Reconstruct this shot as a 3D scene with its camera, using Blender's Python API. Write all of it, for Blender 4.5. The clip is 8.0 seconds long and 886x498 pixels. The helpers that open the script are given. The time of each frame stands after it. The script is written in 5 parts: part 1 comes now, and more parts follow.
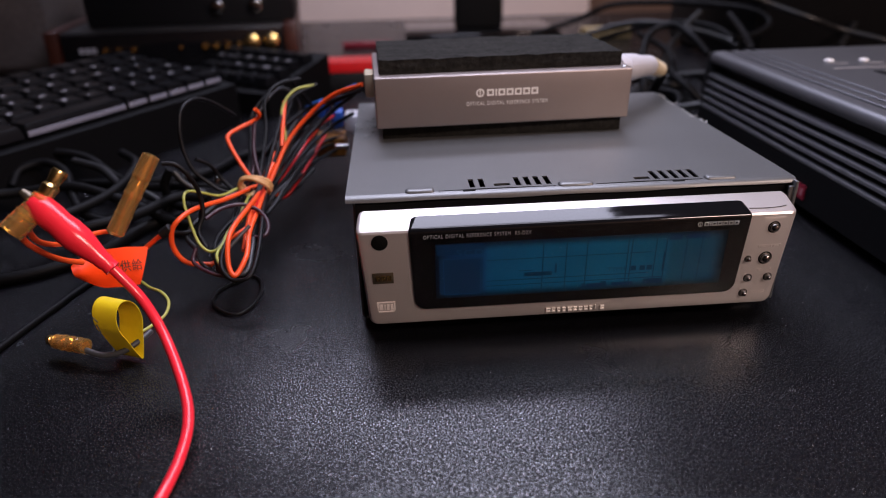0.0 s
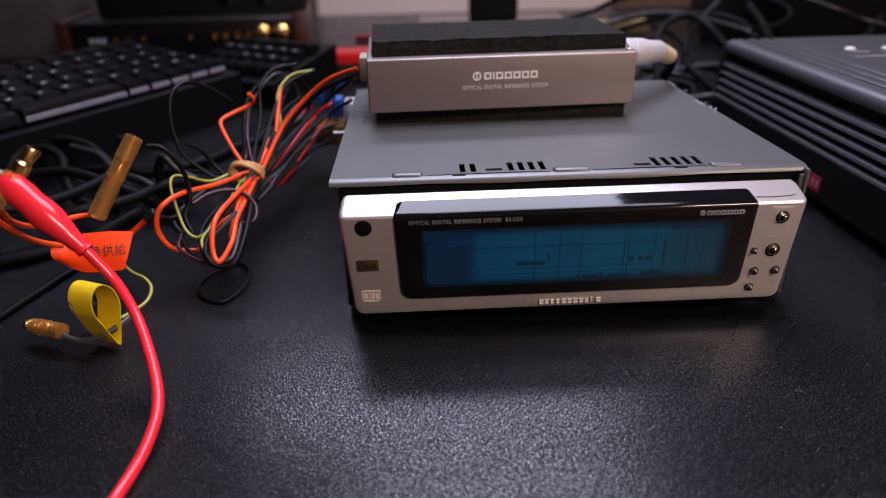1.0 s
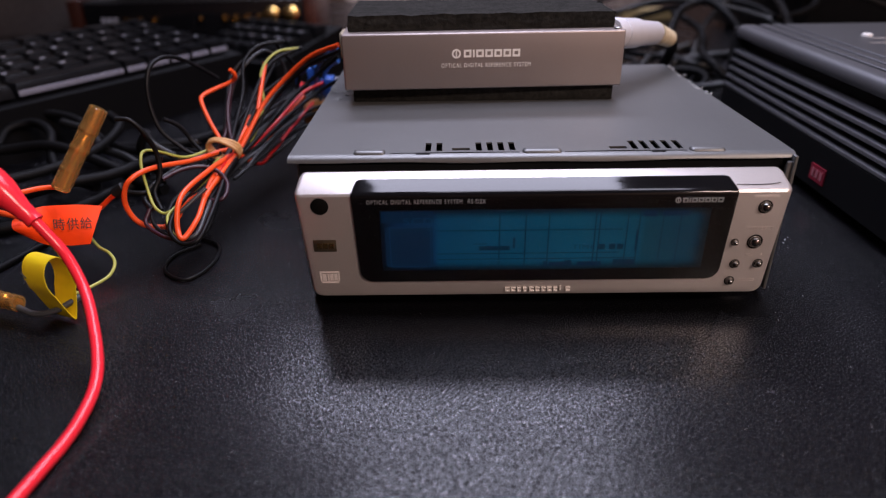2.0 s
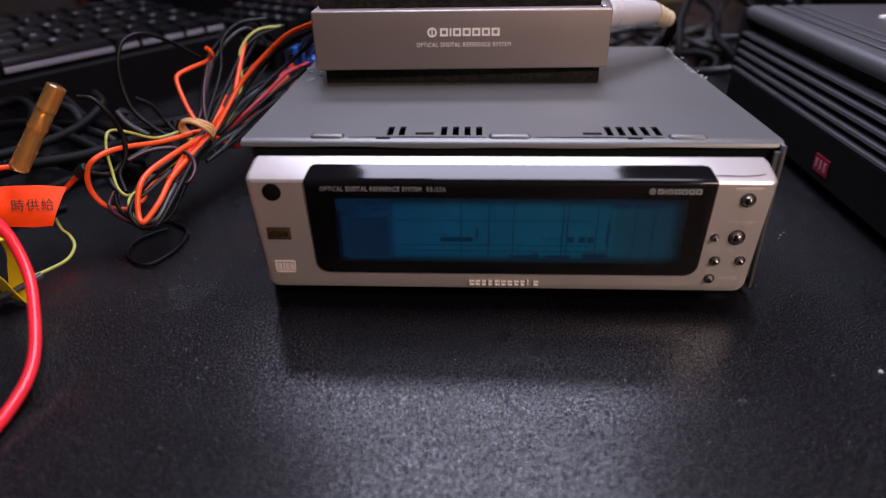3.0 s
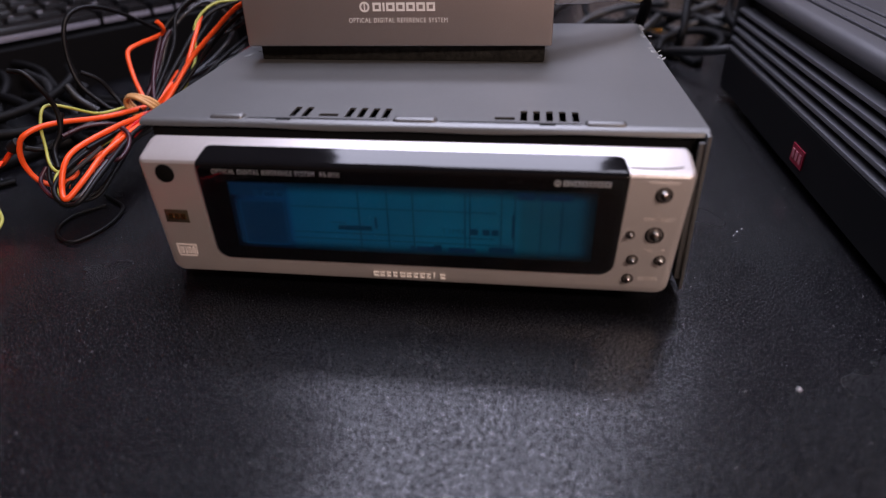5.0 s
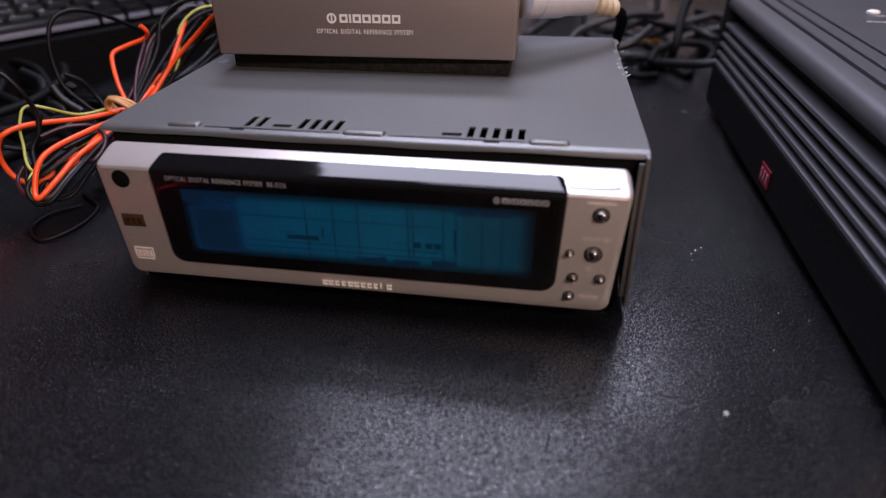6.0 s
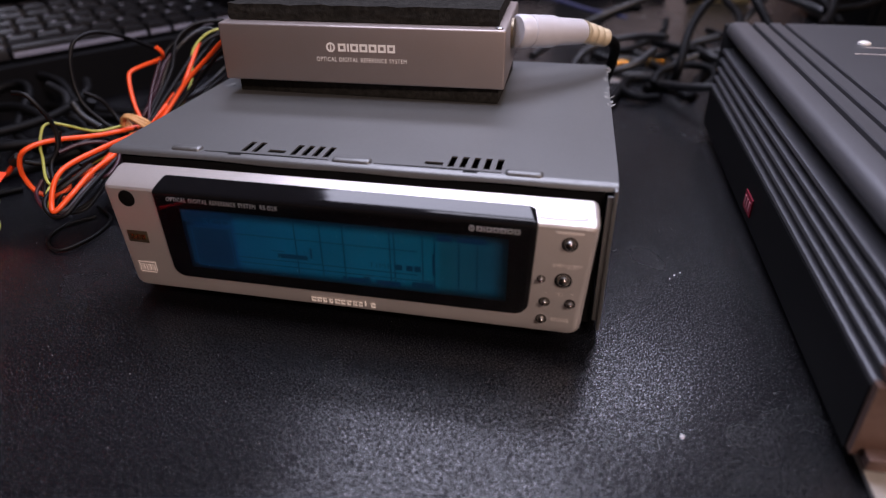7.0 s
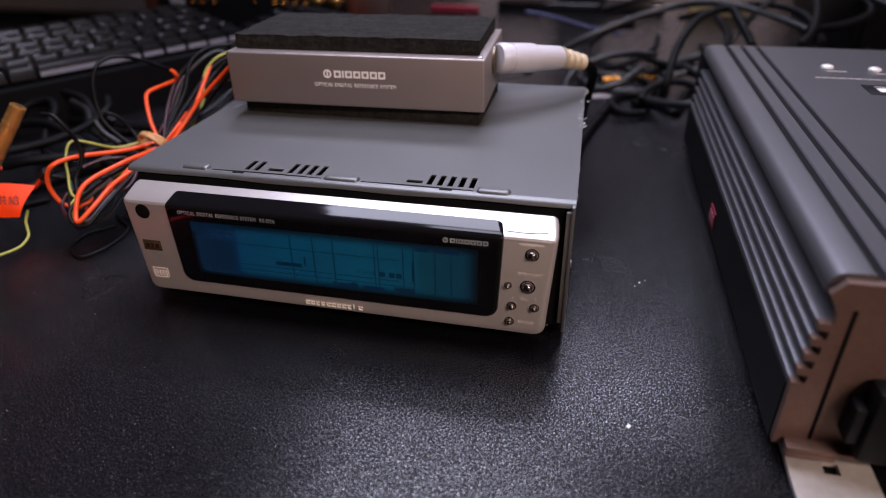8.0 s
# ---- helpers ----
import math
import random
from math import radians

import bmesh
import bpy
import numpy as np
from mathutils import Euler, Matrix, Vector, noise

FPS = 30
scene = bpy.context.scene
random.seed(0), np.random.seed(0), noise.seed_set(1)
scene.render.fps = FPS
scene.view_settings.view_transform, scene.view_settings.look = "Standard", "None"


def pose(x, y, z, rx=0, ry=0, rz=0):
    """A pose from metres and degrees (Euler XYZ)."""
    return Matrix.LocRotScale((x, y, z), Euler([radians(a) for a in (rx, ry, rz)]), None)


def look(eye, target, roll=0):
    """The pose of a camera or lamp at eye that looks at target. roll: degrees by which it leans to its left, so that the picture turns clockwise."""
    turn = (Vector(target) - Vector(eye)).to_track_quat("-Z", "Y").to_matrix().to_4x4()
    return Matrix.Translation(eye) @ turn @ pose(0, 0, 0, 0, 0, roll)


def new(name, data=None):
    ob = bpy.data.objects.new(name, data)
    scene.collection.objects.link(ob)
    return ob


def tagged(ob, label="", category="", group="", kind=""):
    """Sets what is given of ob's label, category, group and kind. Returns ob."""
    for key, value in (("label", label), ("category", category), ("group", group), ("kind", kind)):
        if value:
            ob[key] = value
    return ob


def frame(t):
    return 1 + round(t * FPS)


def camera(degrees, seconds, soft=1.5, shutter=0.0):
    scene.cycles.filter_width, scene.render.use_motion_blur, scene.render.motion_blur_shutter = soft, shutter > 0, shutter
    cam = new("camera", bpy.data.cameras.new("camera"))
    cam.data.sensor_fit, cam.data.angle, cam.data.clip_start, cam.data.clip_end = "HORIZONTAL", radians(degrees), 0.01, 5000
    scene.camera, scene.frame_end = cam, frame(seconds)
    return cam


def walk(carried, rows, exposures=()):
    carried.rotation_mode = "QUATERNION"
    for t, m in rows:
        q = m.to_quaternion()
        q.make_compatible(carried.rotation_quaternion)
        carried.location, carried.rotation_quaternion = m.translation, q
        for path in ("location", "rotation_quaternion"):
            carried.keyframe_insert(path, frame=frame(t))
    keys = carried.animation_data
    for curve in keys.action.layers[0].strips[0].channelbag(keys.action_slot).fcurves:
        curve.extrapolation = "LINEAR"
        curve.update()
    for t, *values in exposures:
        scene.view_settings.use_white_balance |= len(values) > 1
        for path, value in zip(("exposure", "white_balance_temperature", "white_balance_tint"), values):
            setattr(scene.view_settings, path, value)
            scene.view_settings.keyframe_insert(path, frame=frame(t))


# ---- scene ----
cam = camera(69.1, 8.0, soft=1.1)
PATH = [
    (0, (-0.068, -0.215, 0.15), (0.057, 1.564, -0.755), -1.2),
    (0.5, (-0.062, -0.212, 0.142), (0.041, 1.571, -0.757), -1.2),
    (1, (-0.056, -0.208, 0.141), (0.01, 1.573, -0.766), -1.3),
    (1.5, (-0.044, -0.205, 0.137), (-0.022, 1.573, -0.779), -1.1),
    (3, (-0.011, -0.189, 0.129), (-0.103, 1.557, -0.841), -0.9),
    (3.5, (0.0, -0.181, 0.127), (-0.126, 1.55, -0.867), -1.1),
    (4, (0.009, -0.176, 0.124), (-0.155, 1.544, -0.883), -1.3),
    (4.5, (0.02, -0.175, 0.126), (-0.174, 1.534, -0.895), -1.4),
    (5, (0.035, -0.173, 0.126), (-0.2, 1.526, -0.902), -1.5),
    (6.5, (0.066, -0.17, 0.136), (-0.254, 1.516, -0.891), -0.4),
    (7, (0.073, -0.175, 0.142), (-0.285, 1.511, -0.873), -0.5),
    (7.5, (0.082, -0.183, 0.149), (-0.301, 1.503, -0.857), -0.7),
    (8, (0.09, -0.193, 0.156), (-0.311, 1.492, -0.844), -0.9),
]
walk(cam, [(t, look(eye, target, roll)) for t, eye, target, roll in PATH])

cam.data.dof.use_dof = True
cam.data.dof.focus_distance = 0.25
cam.data.dof.aperture_fstop = 7.0

# ---- light: a lit office room, ceiling panels over the desk ----
world = bpy.data.worlds.new("room_air")
scene.world = world
world.use_nodes = True
world.node_tree.nodes["Background"].inputs["Color"].default_value = (0.9, 0.93, 1.0, 1)
world.node_tree.nodes["Background"].inputs["Strength"].default_value = 0.02
scene.view_settings.exposure = 0.0


def panel_lamp(name, x, y, z, sx, sy, watts, colour=(1.0, 0.925, 1.06)):
    data = bpy.data.lights.new(name, "AREA")
    data.shape, data.size, data.size_y, data.energy, data.color = "RECTANGLE", sx, sy, watts, colour
    ob = new(name, data)
    ob.matrix_world = pose(x, y, z)
    return ob


COOL, WARM = (0.91, 0.91, 1.23), (1.04, 0.79, 0.70)
LAMPS = [(0.30, -0.02, 1.66, 1.0, 0.30, 4, COOL), (-0.05, 1.36, 1.66, 1.3, 0.40, 22, COOL), (1.7, -1.60, 1.66, 1.2, 0.40, 84, WARM)]
for x, y, z, sx, sy, watts, tone in LAMPS:
    panel_lamp("ceiling_panel_lamp", x, y, z - 0.03, sx, sy, watts, tone)
# unseen lamp bar, added to give the desk its pool of sheen
BAR_X, BAR_Y, BAR_Z, BAR_W, BAR_D = 0.0, 0.10, 0.38, 0.26, 0.18
panel_lamp("unseen_bar_light", BAR_X, BAR_Y, BAR_Z - 0.004, BAR_W, BAR_D, 1.10, COOL)


# ---- materials ----
def material(name, colour, rough=0.5, metal=0.0, grain=0.0, grain_scale=400.0, blotch=0.0, blotch_scale=20.0, bump=0.0, bump_scale=900.0, coat=0.0, spec=0.5, rough_var=0.0, sparkle=0.0, flecks=False):
    m = bpy.data.materials.new(name)
    m.use_nodes = True
    t = m.node_tree
    b = t.nodes["Principled BSDF"]
    b.inputs["Roughness"].default_value = rough
    b.inputs["Metallic"].default_value = metal
    b.inputs["Coat Weight"].default_value = coat
    b.inputs["Coat Roughness"].default_value = 0.05
    b.inputs["Specular IOR Level"].default_value = spec
    co = t.nodes.new("ShaderNodeTexCoord")

    def noise_node(scale, detail=4):
        n = t.nodes.new("ShaderNodeTexNoise")
        n.inputs["Scale"].default_value = scale
        n.inputs["Detail"].default_value = detail
        t.links.new(co.outputs["Object"], n.inputs["Vector"])
        return n

    base = t.nodes.new("ShaderNodeRGB")
    base.outputs[0].default_value = (*colour, 1)
    out = base.outputs[0]
    for amount, scale, detail in ((grain, grain_scale, 3), (blotch, blotch_scale, 5)):
        if amount:
            n = noise_node(scale, detail)
            r = t.nodes.new("ShaderNodeMapRange")
            r.inputs["From Min"].default_value, r.inputs["From Max"].default_value = 0.25, 0.75
            r.inputs["To Min"].default_value, r.inputs["To Max"].default_value = 1 - amount, 1 + amount
            t.links.new(n.outputs["Fac"], r.inputs["Value"])
            mix = t.nodes.new("ShaderNodeVectorMath")
            mix.operation = "SCALE"
            t.links.new(out, mix.inputs[0])
            t.links.new(r.outputs["Result"], mix.inputs["Scale"])
            out = mix.outputs["Vector"]
    t.links.new(out, b.inputs["Base Color"])
    if rough_var:
        n = noise_node(blotch_scale * 2.3, 6)
        r = t.nodes.new("ShaderNodeMapRange")
        r.inputs["From Min"].default_value, r.inputs["From Max"].default_value = 0.3, 0.7
        r.inputs["To Min"].default_value, r.inputs["To Max"].default_value = rough - rough_var, rough + rough_var
        t.links.new(n.outputs["Fac"], r.inputs["Value"])
        t.links.new(r.outputs["Result"], b.inputs["Roughness"])
    if sparkle:
        n = noise_node(2000, 3)
        r = t.nodes.new("ShaderNodeMapRange")
        r.inputs["From Min"].default_value, r.inputs["From Max"].default_value = 0.50, 0.74
        r.inputs["To Min"].default_value, r.inputs["To Max"].default_value = 0.08, sparkle
        t.links.new(n.outputs["Fac"], r.inputs["Value"])
        t.links.new(r.outputs["Result"], b.inputs["Specular IOR Level"])
    if bump:
        n = noise_node(bump_scale, 2)
        k = t.nodes.new("ShaderNodeBump")
        k.inputs["Strength"].default_value = bump
        k.inputs["Distance"].default_value = 0.0004
        height = n.outputs["Fac"]
        if flecks:
            r = t.nodes.new("ShaderNodeMapRange")
            r.interpolation_type = "SMOOTHSTEP"
            r.inputs["From Min"].default_value, r.inputs["From Max"].default_value = 0.50, 0.70
            t.links.new(height, r.inputs["Value"])
            height = r.outputs["Result"]
        t.links.new(height, k.inputs["Height"])
        t.links.new(k.outputs["Normal"], b.inputs["Normal"])
    return m


def glowing(name, colour, strength, rough=0.15):
    m = material(name, (0.01, 0.02, 0.03), rough)
    b = m.node_tree.nodes["Principled BSDF"]
    b.inputs["Emission Color"].default_value = (*colour, 1)
    b.inputs["Emission Strength"].default_value = strength
    return m


DESK = material("black_grained_laminate", (0.0028, 0.0028, 0.0038), 0.26, grain=0.4, grain_scale=1200, blotch=0.2, blotch_scale=9, bump=0.46, bump_scale=2200, rough_var=0.02, sparkle=2.5, flecks=True)
SILVER = material("satin_silver_paint", (0.665, 0.62, 0.60), 0.38, 0.65, grain=0.05, grain_scale=2500, blotch=0.03, blotch_scale=60, bump=0.05, bump_scale=4000)
STEEL = material("grey_coated_steel", (0.152, 0.154, 0.153), 0.42, 0.6, grain=0.07, grain_scale=1800, blotch=0.035, blotch_scale=25, bump=0.08, bump_scale=2500, rough_var=0.012)
BARE_STEEL = material("bare_zinc_steel", (0.62, 0.62, 0.63), 0.3, 1.0, grain=0.1, grain_scale=600, blotch=0.1, blotch_scale=60)
BOX_GREY = material("champagne_grey_metal", (0.33, 0.285, 0.27), 0.45, 0.65, grain=0.05, grain_scale=2000, blotch=0.04, blotch_scale=40, bump=0.05, bump_scale=3000)
BLACK_GLOSS = material("gloss_black_plastic", (0.006, 0.006, 0.007), 0.08, grain=0.1, grain_scale=300)
BLACK_MATT = material("matt_black_plastic", (0.006, 0.006, 0.0066), 0.55, grain=0.2, grain_scale=900, bump=0.1, bump_scale=2500, spec=0.25)
DARK_GAP = material("dark_inner_plastic", (0.004, 0.004, 0.004), 0.7, grain=0.2, spec=0.1)
FOAM = material("dark_open_cell_foam", (0.018, 0.0175, 0.016), 0.95, grain=0.5, grain_scale=520, blotch=0.3, blotch_scale=140, bump=1.0, bump_scale=700, spec=0.1)
ZINC = material("dull_zinc_plate", (0.48, 0.45, 0.42), 0.5, 0.25, grain=0.08, grain_scale=400, blotch=0.1, blotch_scale=60)
CHROME = material("polished_chrome", (0.30, 0.29, 0.28), 0.12, 1.0, grain=0.03)
WHITE_PRINT = material("pale_silver_print", (0.88, 0.86, 0.84), 0.5, grain=0.05)
SILVER_PRINT = material("bright_silver_print", (0.90, 0.87, 0.83), 0.35, 0.2, grain=0.05)
GREY_PRINT = material("grey_print", (0.42, 0.38, 0.36), 0.5, grain=0.05)
KEY_PRINT = material("dull_key_print", (0.40, 0.40, 0.44), 0.6, grain=0.1)
GREY_MARK = material("faint_pale_print", (0.72, 0.66, 0.63), 0.5, grain=0.05)
BADGE = material("dark_bronze_badge", (0.17, 0.14, 0.10), 0.35, 0.8, grain=0.2, grain_scale=800)
GOLD = material("gold_plating", (0.85, 0.58, 0.22), 0.25, 1.0, grain=0.08, grain_scale=500)
ORANGE_PVC = material("orange_wire_insulation", (0.84, 0.085, 0.014), 0.38, grain=0.08, grain_scale=300, blotch=0.1, blotch_scale=50)
BLACK_PVC = material("black_wire_insulation", (0.0042, 0.0042, 0.0048), 0.45, grain=0.2, grain_scale=300, spec=0.2)
CABLE_BLACK = material("dull_black_cable_jacket", (0.0028, 0.0028, 0.0032), 0.55, grain=0.2, grain_scale=300, spec=0.12)
CASE_BLACK = material("dull_black_keyboard_shell", (0.0028, 0.0028, 0.0032), 0.5, grain=0.2, grain_scale=700, bump=0.1, bump_scale=2500, spec=0.12)
DARK_PVC = material("charcoal_wire_insulation", (0.007, 0.0072, 0.008), 0.45, grain=0.2, grain_scale=300)
GREY_PVC = material("grey_wire_insulation", (0.045, 0.047, 0.052), 0.4, grain=0.15, grain_scale=300)
LIME_PVC = material("yellow_green_wire_insulation", (0.36, 0.37, 0.07), 0.4, grain=0.1, grain_scale=300)
PURPLE_PVC = material("dark_purple_wire_insulation", (0.032, 0.008, 0.014), 0.4, grain=0.1, grain_scale=300)
BLUE_PVC = material("blue_wire_insulation", (0.012, 0.016, 0.09), 0.4, grain=0.1, grain_scale=300)
SKY_PVC = material("bright_blue_wire_insulation", (0.03, 0.13, 0.42), 0.4, grain=0.1, grain_scale=300)
RED_RUBBER = material("soft_red_vinyl", (0.88, 0.026, 0.045), 0.2, grain=0.06, grain_scale=200, blotch=0.08, blotch_scale=60)
RED_PLASTIC = material("red_plastic", (0.52, 0.010, 0.012), 0.35, grain=0.08, grain_scale=200)
PLATE_PINK = material("faded_pink_print", (0.34, 0.11, 0.13), 0.5, grain=0.1)
DIM_RED = material("dull_crimson_enamel", (0.20, 0.010, 0.025), 0.4, grain=0.2, grain_scale=900)
BLUE_PLASTIC = material("blue_plastic", (0.02, 0.10, 0.42), 0.4, grain=0.08, grain_scale=200)
CREAM_PLASTIC = material("cream_nylon", (0.52, 0.43, 0.29), 0.45, grain=0.08, grain_scale=200)
WHITE_PLASTIC = material("white_plastic", (0.52, 0.51, 0.54), 0.35, grain=0.04, grain_scale=200)
BROWN_PLASTIC = material("amber_brown_plastic", (0.30, 0.12, 0.02), 0.4, grain=0.1, grain_scale=200)
TAG_ORANGE = material("fluorescent_orange_tag", (1.0, 0.062, 0.006), 0.5, spec=0.2, grain=0.05, grain_scale=200, blotch=0.06, blotch_scale=90)
TAG_YELLOW = material("yellow_tag", (0.90, 0.66, 0.015), 0.45, grain=0.05, grain_scale=200, blotch=0.06, blotch_scale=90)
INK = material("black_ink", (0.015, 0.012, 0.012), 0.6, grain=0.1)
BAND = material("tan_rubber_band", (0.55, 0.30, 0.12), 0.5, grain=0.1, grain_scale=300)
AMP_METAL = material("charcoal_anodised_aluminium", (0.135, 0.135, 0.143), 0.4, 0.65, grain=0.06, grain_scale=1500, blotch=0.05, blotch_scale=30, bump=0.05, bump_scale=3000)
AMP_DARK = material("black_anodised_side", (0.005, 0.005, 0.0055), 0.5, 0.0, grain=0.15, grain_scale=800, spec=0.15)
END_METAL = material("bare_grey_end_plate", (0.15, 0.092, 0.074), 0.5, 0.4, grain=0.1, grain_scale=500, blotch=0.1, blotch_scale=50)
KEY = material("black_key_plastic", (0.0035, 0.0038, 0.0048), 0.28, grain=0.15, grain_scale=500, spec=0.4)
# pale grey stands for light caught by the key fronts
KEY_GLINT = material("grey_key_front_highlight", (0.17, 0.17, 0.21), 0.35, grain=0.1, grain_scale=500)
WOOD = material("red_brown_wood", (0.050, 0.013, 0.007), 0.4, grain=0.3, grain_scale=120, blotch=0.2, blotch_scale=20)
PALE_WOOD = material("yellowed_wood", (0.55, 0.40, 0.18), 0.5, grain=0.15, grain_scale=120)
WARM_WALL = material("brown_panelled_wall", (0.14, 0.082, 0.055), 0.6, grain=0.1, grain_scale=60, blotch=0.15, blotch_scale=3)
CASE_BROWN = material("dark_brown_cabinet", (0.13, 0.11, 0.10), 0.5, grain=0.2, grain_scale=200, blotch=0.2, blotch_scale=12)
DARK_WALL = material("dark_unseen_wall", (0.030, 0.030, 0.034), 0.8, grain=0.1, grain_scale=60, blotch=0.2, blotch_scale=5)
DECK_GREY = material("dark_grey_enamel", (0.022, 0.021, 0.021), 0.45, grain=0.1, grain_scale=600, blotch=0.15, blotch_scale=30)
WALL = material("beige_wall_paint", (0.80, 0.67, 0.60), 0.8, grain=0.03, grain_scale=80, blotch=0.05, blotch_scale=3, bump=0.05, bump_scale=200)
CEIL = material("dark_grey_ceiling_tile", (0.10, 0.10, 0.105), 0.85, grain=0.05, grain_scale=150, bump=0.05, bump_scale=300)
CARPET = material("brown_carpet", (0.18, 0.13, 0.105), 0.95, grain=0.3, grain_scale=300, blotch=0.15, blotch_scale=4)
PAPER = material("white_paper", (0.30, 0.27, 0.26), 0.7, grain=0.05)
RESIDUE = material("grey_glue_residue", (0.22, 0.22, 0.21), 0.7, grain=0.3, grain_scale=900)
LINT = material("grey_lint", (0.45, 0.45, 0.46), 0.9, grain=0.2)
DIFFUSER = glowing("lamp_diffuser", (1.0, 0.97, 0.94), 1.5, 0.5)
LCD_DARK = glowing("lcd_dark_segment", (0.0003, 0.010, 0.024), 1.0)
LCD_PALE = glowing("lcd_pale_segment", (0.002, 0.024, 0.062), 1.0)
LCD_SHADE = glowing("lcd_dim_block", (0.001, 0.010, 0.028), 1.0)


def lcd_material():
    # a liquid crystal display: deep blue with a teal centre and uneven backlight
    m = glowing("lcd_backlight", (0.004, 0.05, 0.10), 1.0)
    t = m.node_tree
    b = t.nodes["Principled BSDF"]
    co = t.nodes.new("ShaderNodeTexCoord")
    sep = t.nodes.new("ShaderNodeSeparateXYZ")
    t.links.new(co.outputs["Object"], sep.inputs[0])
    ramp = t.nodes.new("ShaderNodeValToRGB")
    rng = t.nodes.new("ShaderNodeMapRange")
    rng.inputs["From Min"].default_value, rng.inputs["From Max"].default_value = -0.056, 0.057
    t.links.new(sep.outputs["X"], rng.inputs["Value"])
    t.links.new(rng.outputs["Result"], ramp.inputs["Fac"])
    stops = [(0.0, (0.001, 0.010, 0.036)), (0.165, (0.001, 0.017, 0.055)), (0.175, (0.001, 0.032, 0.073)), (0.55, (0.001, 0.044, 0.083)), (0.80, (0.001, 0.042, 0.073)), (0.81, (0.002, 0.032, 0.052)), (1.0, (0.002, 0.024, 0.044))]
    ramp.color_ramp.elements[0].position = 0.0
    while len(ramp.color_ramp.elements) < len(stops):
        ramp.color_ramp.elements.new(0.5)
    for el, (p, c) in zip(ramp.color_ramp.elements, stops):
        el.position, el.color = p, (*c, 1)
    n = t.nodes.new("ShaderNodeTexNoise")
    n.inputs["Scale"].default_value = 45
    t.links.new(co.outputs["Object"], n.inputs["Vector"])
    mul = t.nodes.new("ShaderNodeMapRange")
    mul.inputs["To Min"].default_value, mul.inputs["To Max"].default_value = 0.7, 1.3
    t.links.new(n.outputs["Fac"], mul.inputs["Value"])
    t.links.new(ramp.outputs["Color"], b.inputs["Emission Color"])
    # the backlight fades towards the edges of the cell
    fade = mul.outputs["Result"]
    for axis, lo, hi, soft in (("X", -0.0560, 0.0570, 0.006), ("Z", 0.0198, 0.0432, 0.004)):
        for edge, sign in ((lo, 1), (hi, -1)):
            f = t.nodes.new("ShaderNodeMapRange")
            f.interpolation_type = "SMOOTHSTEP"
            f.inputs["From Min"].default_value, f.inputs["From Max"].default_value = edge, edge + sign * soft
            f.inputs["To Min"].default_value, f.inputs["To Max"].default_value = 0.12, 1.0
            t.links.new(sep.outputs[axis], f.inputs["Value"])
            k = t.nodes.new("ShaderNodeMath")
            k.operation = "MULTIPLY"
            t.links.new(fade, k.inputs[0])
            t.links.new(f.outputs["Result"], k.inputs[1])
            fade = k.outputs["Value"]
    t.links.new(fade, b.inputs["Emission Strength"])
    return m


LCD = lcd_material()


def clear(name, tint=(1, 1, 1), rough=0.0, ior=1.45):
    m = bpy.data.materials.new(name)
    m.use_nodes = True
    b = m.node_tree.nodes["Principled BSDF"]
    b.inputs["Base Color"].default_value = (*tint, 1)
    b.inputs["Transmission Weight"].default_value = 1.0
    b.inputs["Roughness"].default_value = rough
    b.inputs["IOR"].default_value = ior
    return m


PANE = clear("clear_acrylic_pane", (0.82, 0.84, 0.86), 0.02)
AMBER = clear("amber_vinyl_sleeve", (1.0, 0.60, 0.20), 0.08, 1.25)
AMBER.node_tree.nodes["Principled BSDF"].inputs["Transmission Weight"].default_value = 0.85
AMBER.node_tree.nodes["Principled BSDF"].inputs["Coat Weight"].default_value = 0.6


# ---- mesh helpers ----
def finish(bm, angle=35):
    bmesh.ops.recalc_face_normals(bm, faces=bm.faces)
    for f in bm.faces:
        f.smooth = True
    lim = radians(angle)
    for e in bm.edges:
        e.smooth = len(e.link_faces) == 2 and e.calc_face_angle(0) < lim
    return bm


def part(name, bm, mat, parent=None, label="", angle=35):
    """Links a bmesh as one mesh object under its thing."""
    finish(bm, angle)
    me = bpy.data.meshes.new(name)
    bm.to_mesh(me)
    bm.free()
    me.materials.append(mat)
    ob = new(name, me)
    if parent is not None:
        ob.parent = parent
    if label:
        tagged(ob, label)
    return ob


def thing(name, label, category, m=None, group="", kind=""):
    ob = new(name)
    ob.empty_display_size = 0.01
    if m is not None:
        ob.matrix_basis = m
    return tagged(ob, label, category, group, kind)


def block(x0, x1, y0, y1, z0, z1, bevel=0.0, seg=2, bm=None):
    bm = bm or bmesh.new()
    made = bmesh.ops.create_cube(bm, size=1)["verts"]
    for v in made:
        v.co = ((x0 + x1) / 2 + v.co.x * (x1 - x0), (y0 + y1) / 2 + v.co.y * (y1 - y0), (z0 + z1) / 2 + v.co.z * (z1 - z0))
    if bevel:
        edges = list({e for v in made for e in v.link_edges})
        bmesh.ops.bevel(bm, geom=edges, offset=bevel, segments=seg, affect="EDGES", profile=0.5)
    return bm


def loft(loops, closed=True, caps=True):
    bm = bmesh.new()
    rows = [[bm.verts.new(p) for p in loop] for loop in loops]
    n = len(rows[0])
    for a, b in zip(rows, rows[1:]):
        for i in range(n if closed else n - 1):
            j = (i + 1) % n
            bm.faces.new((a[i], a[j], b[j], b[i]))
    if caps:
        bm.faces.new(rows[0])
        bm.faces.new(rows[-1])
    return bm


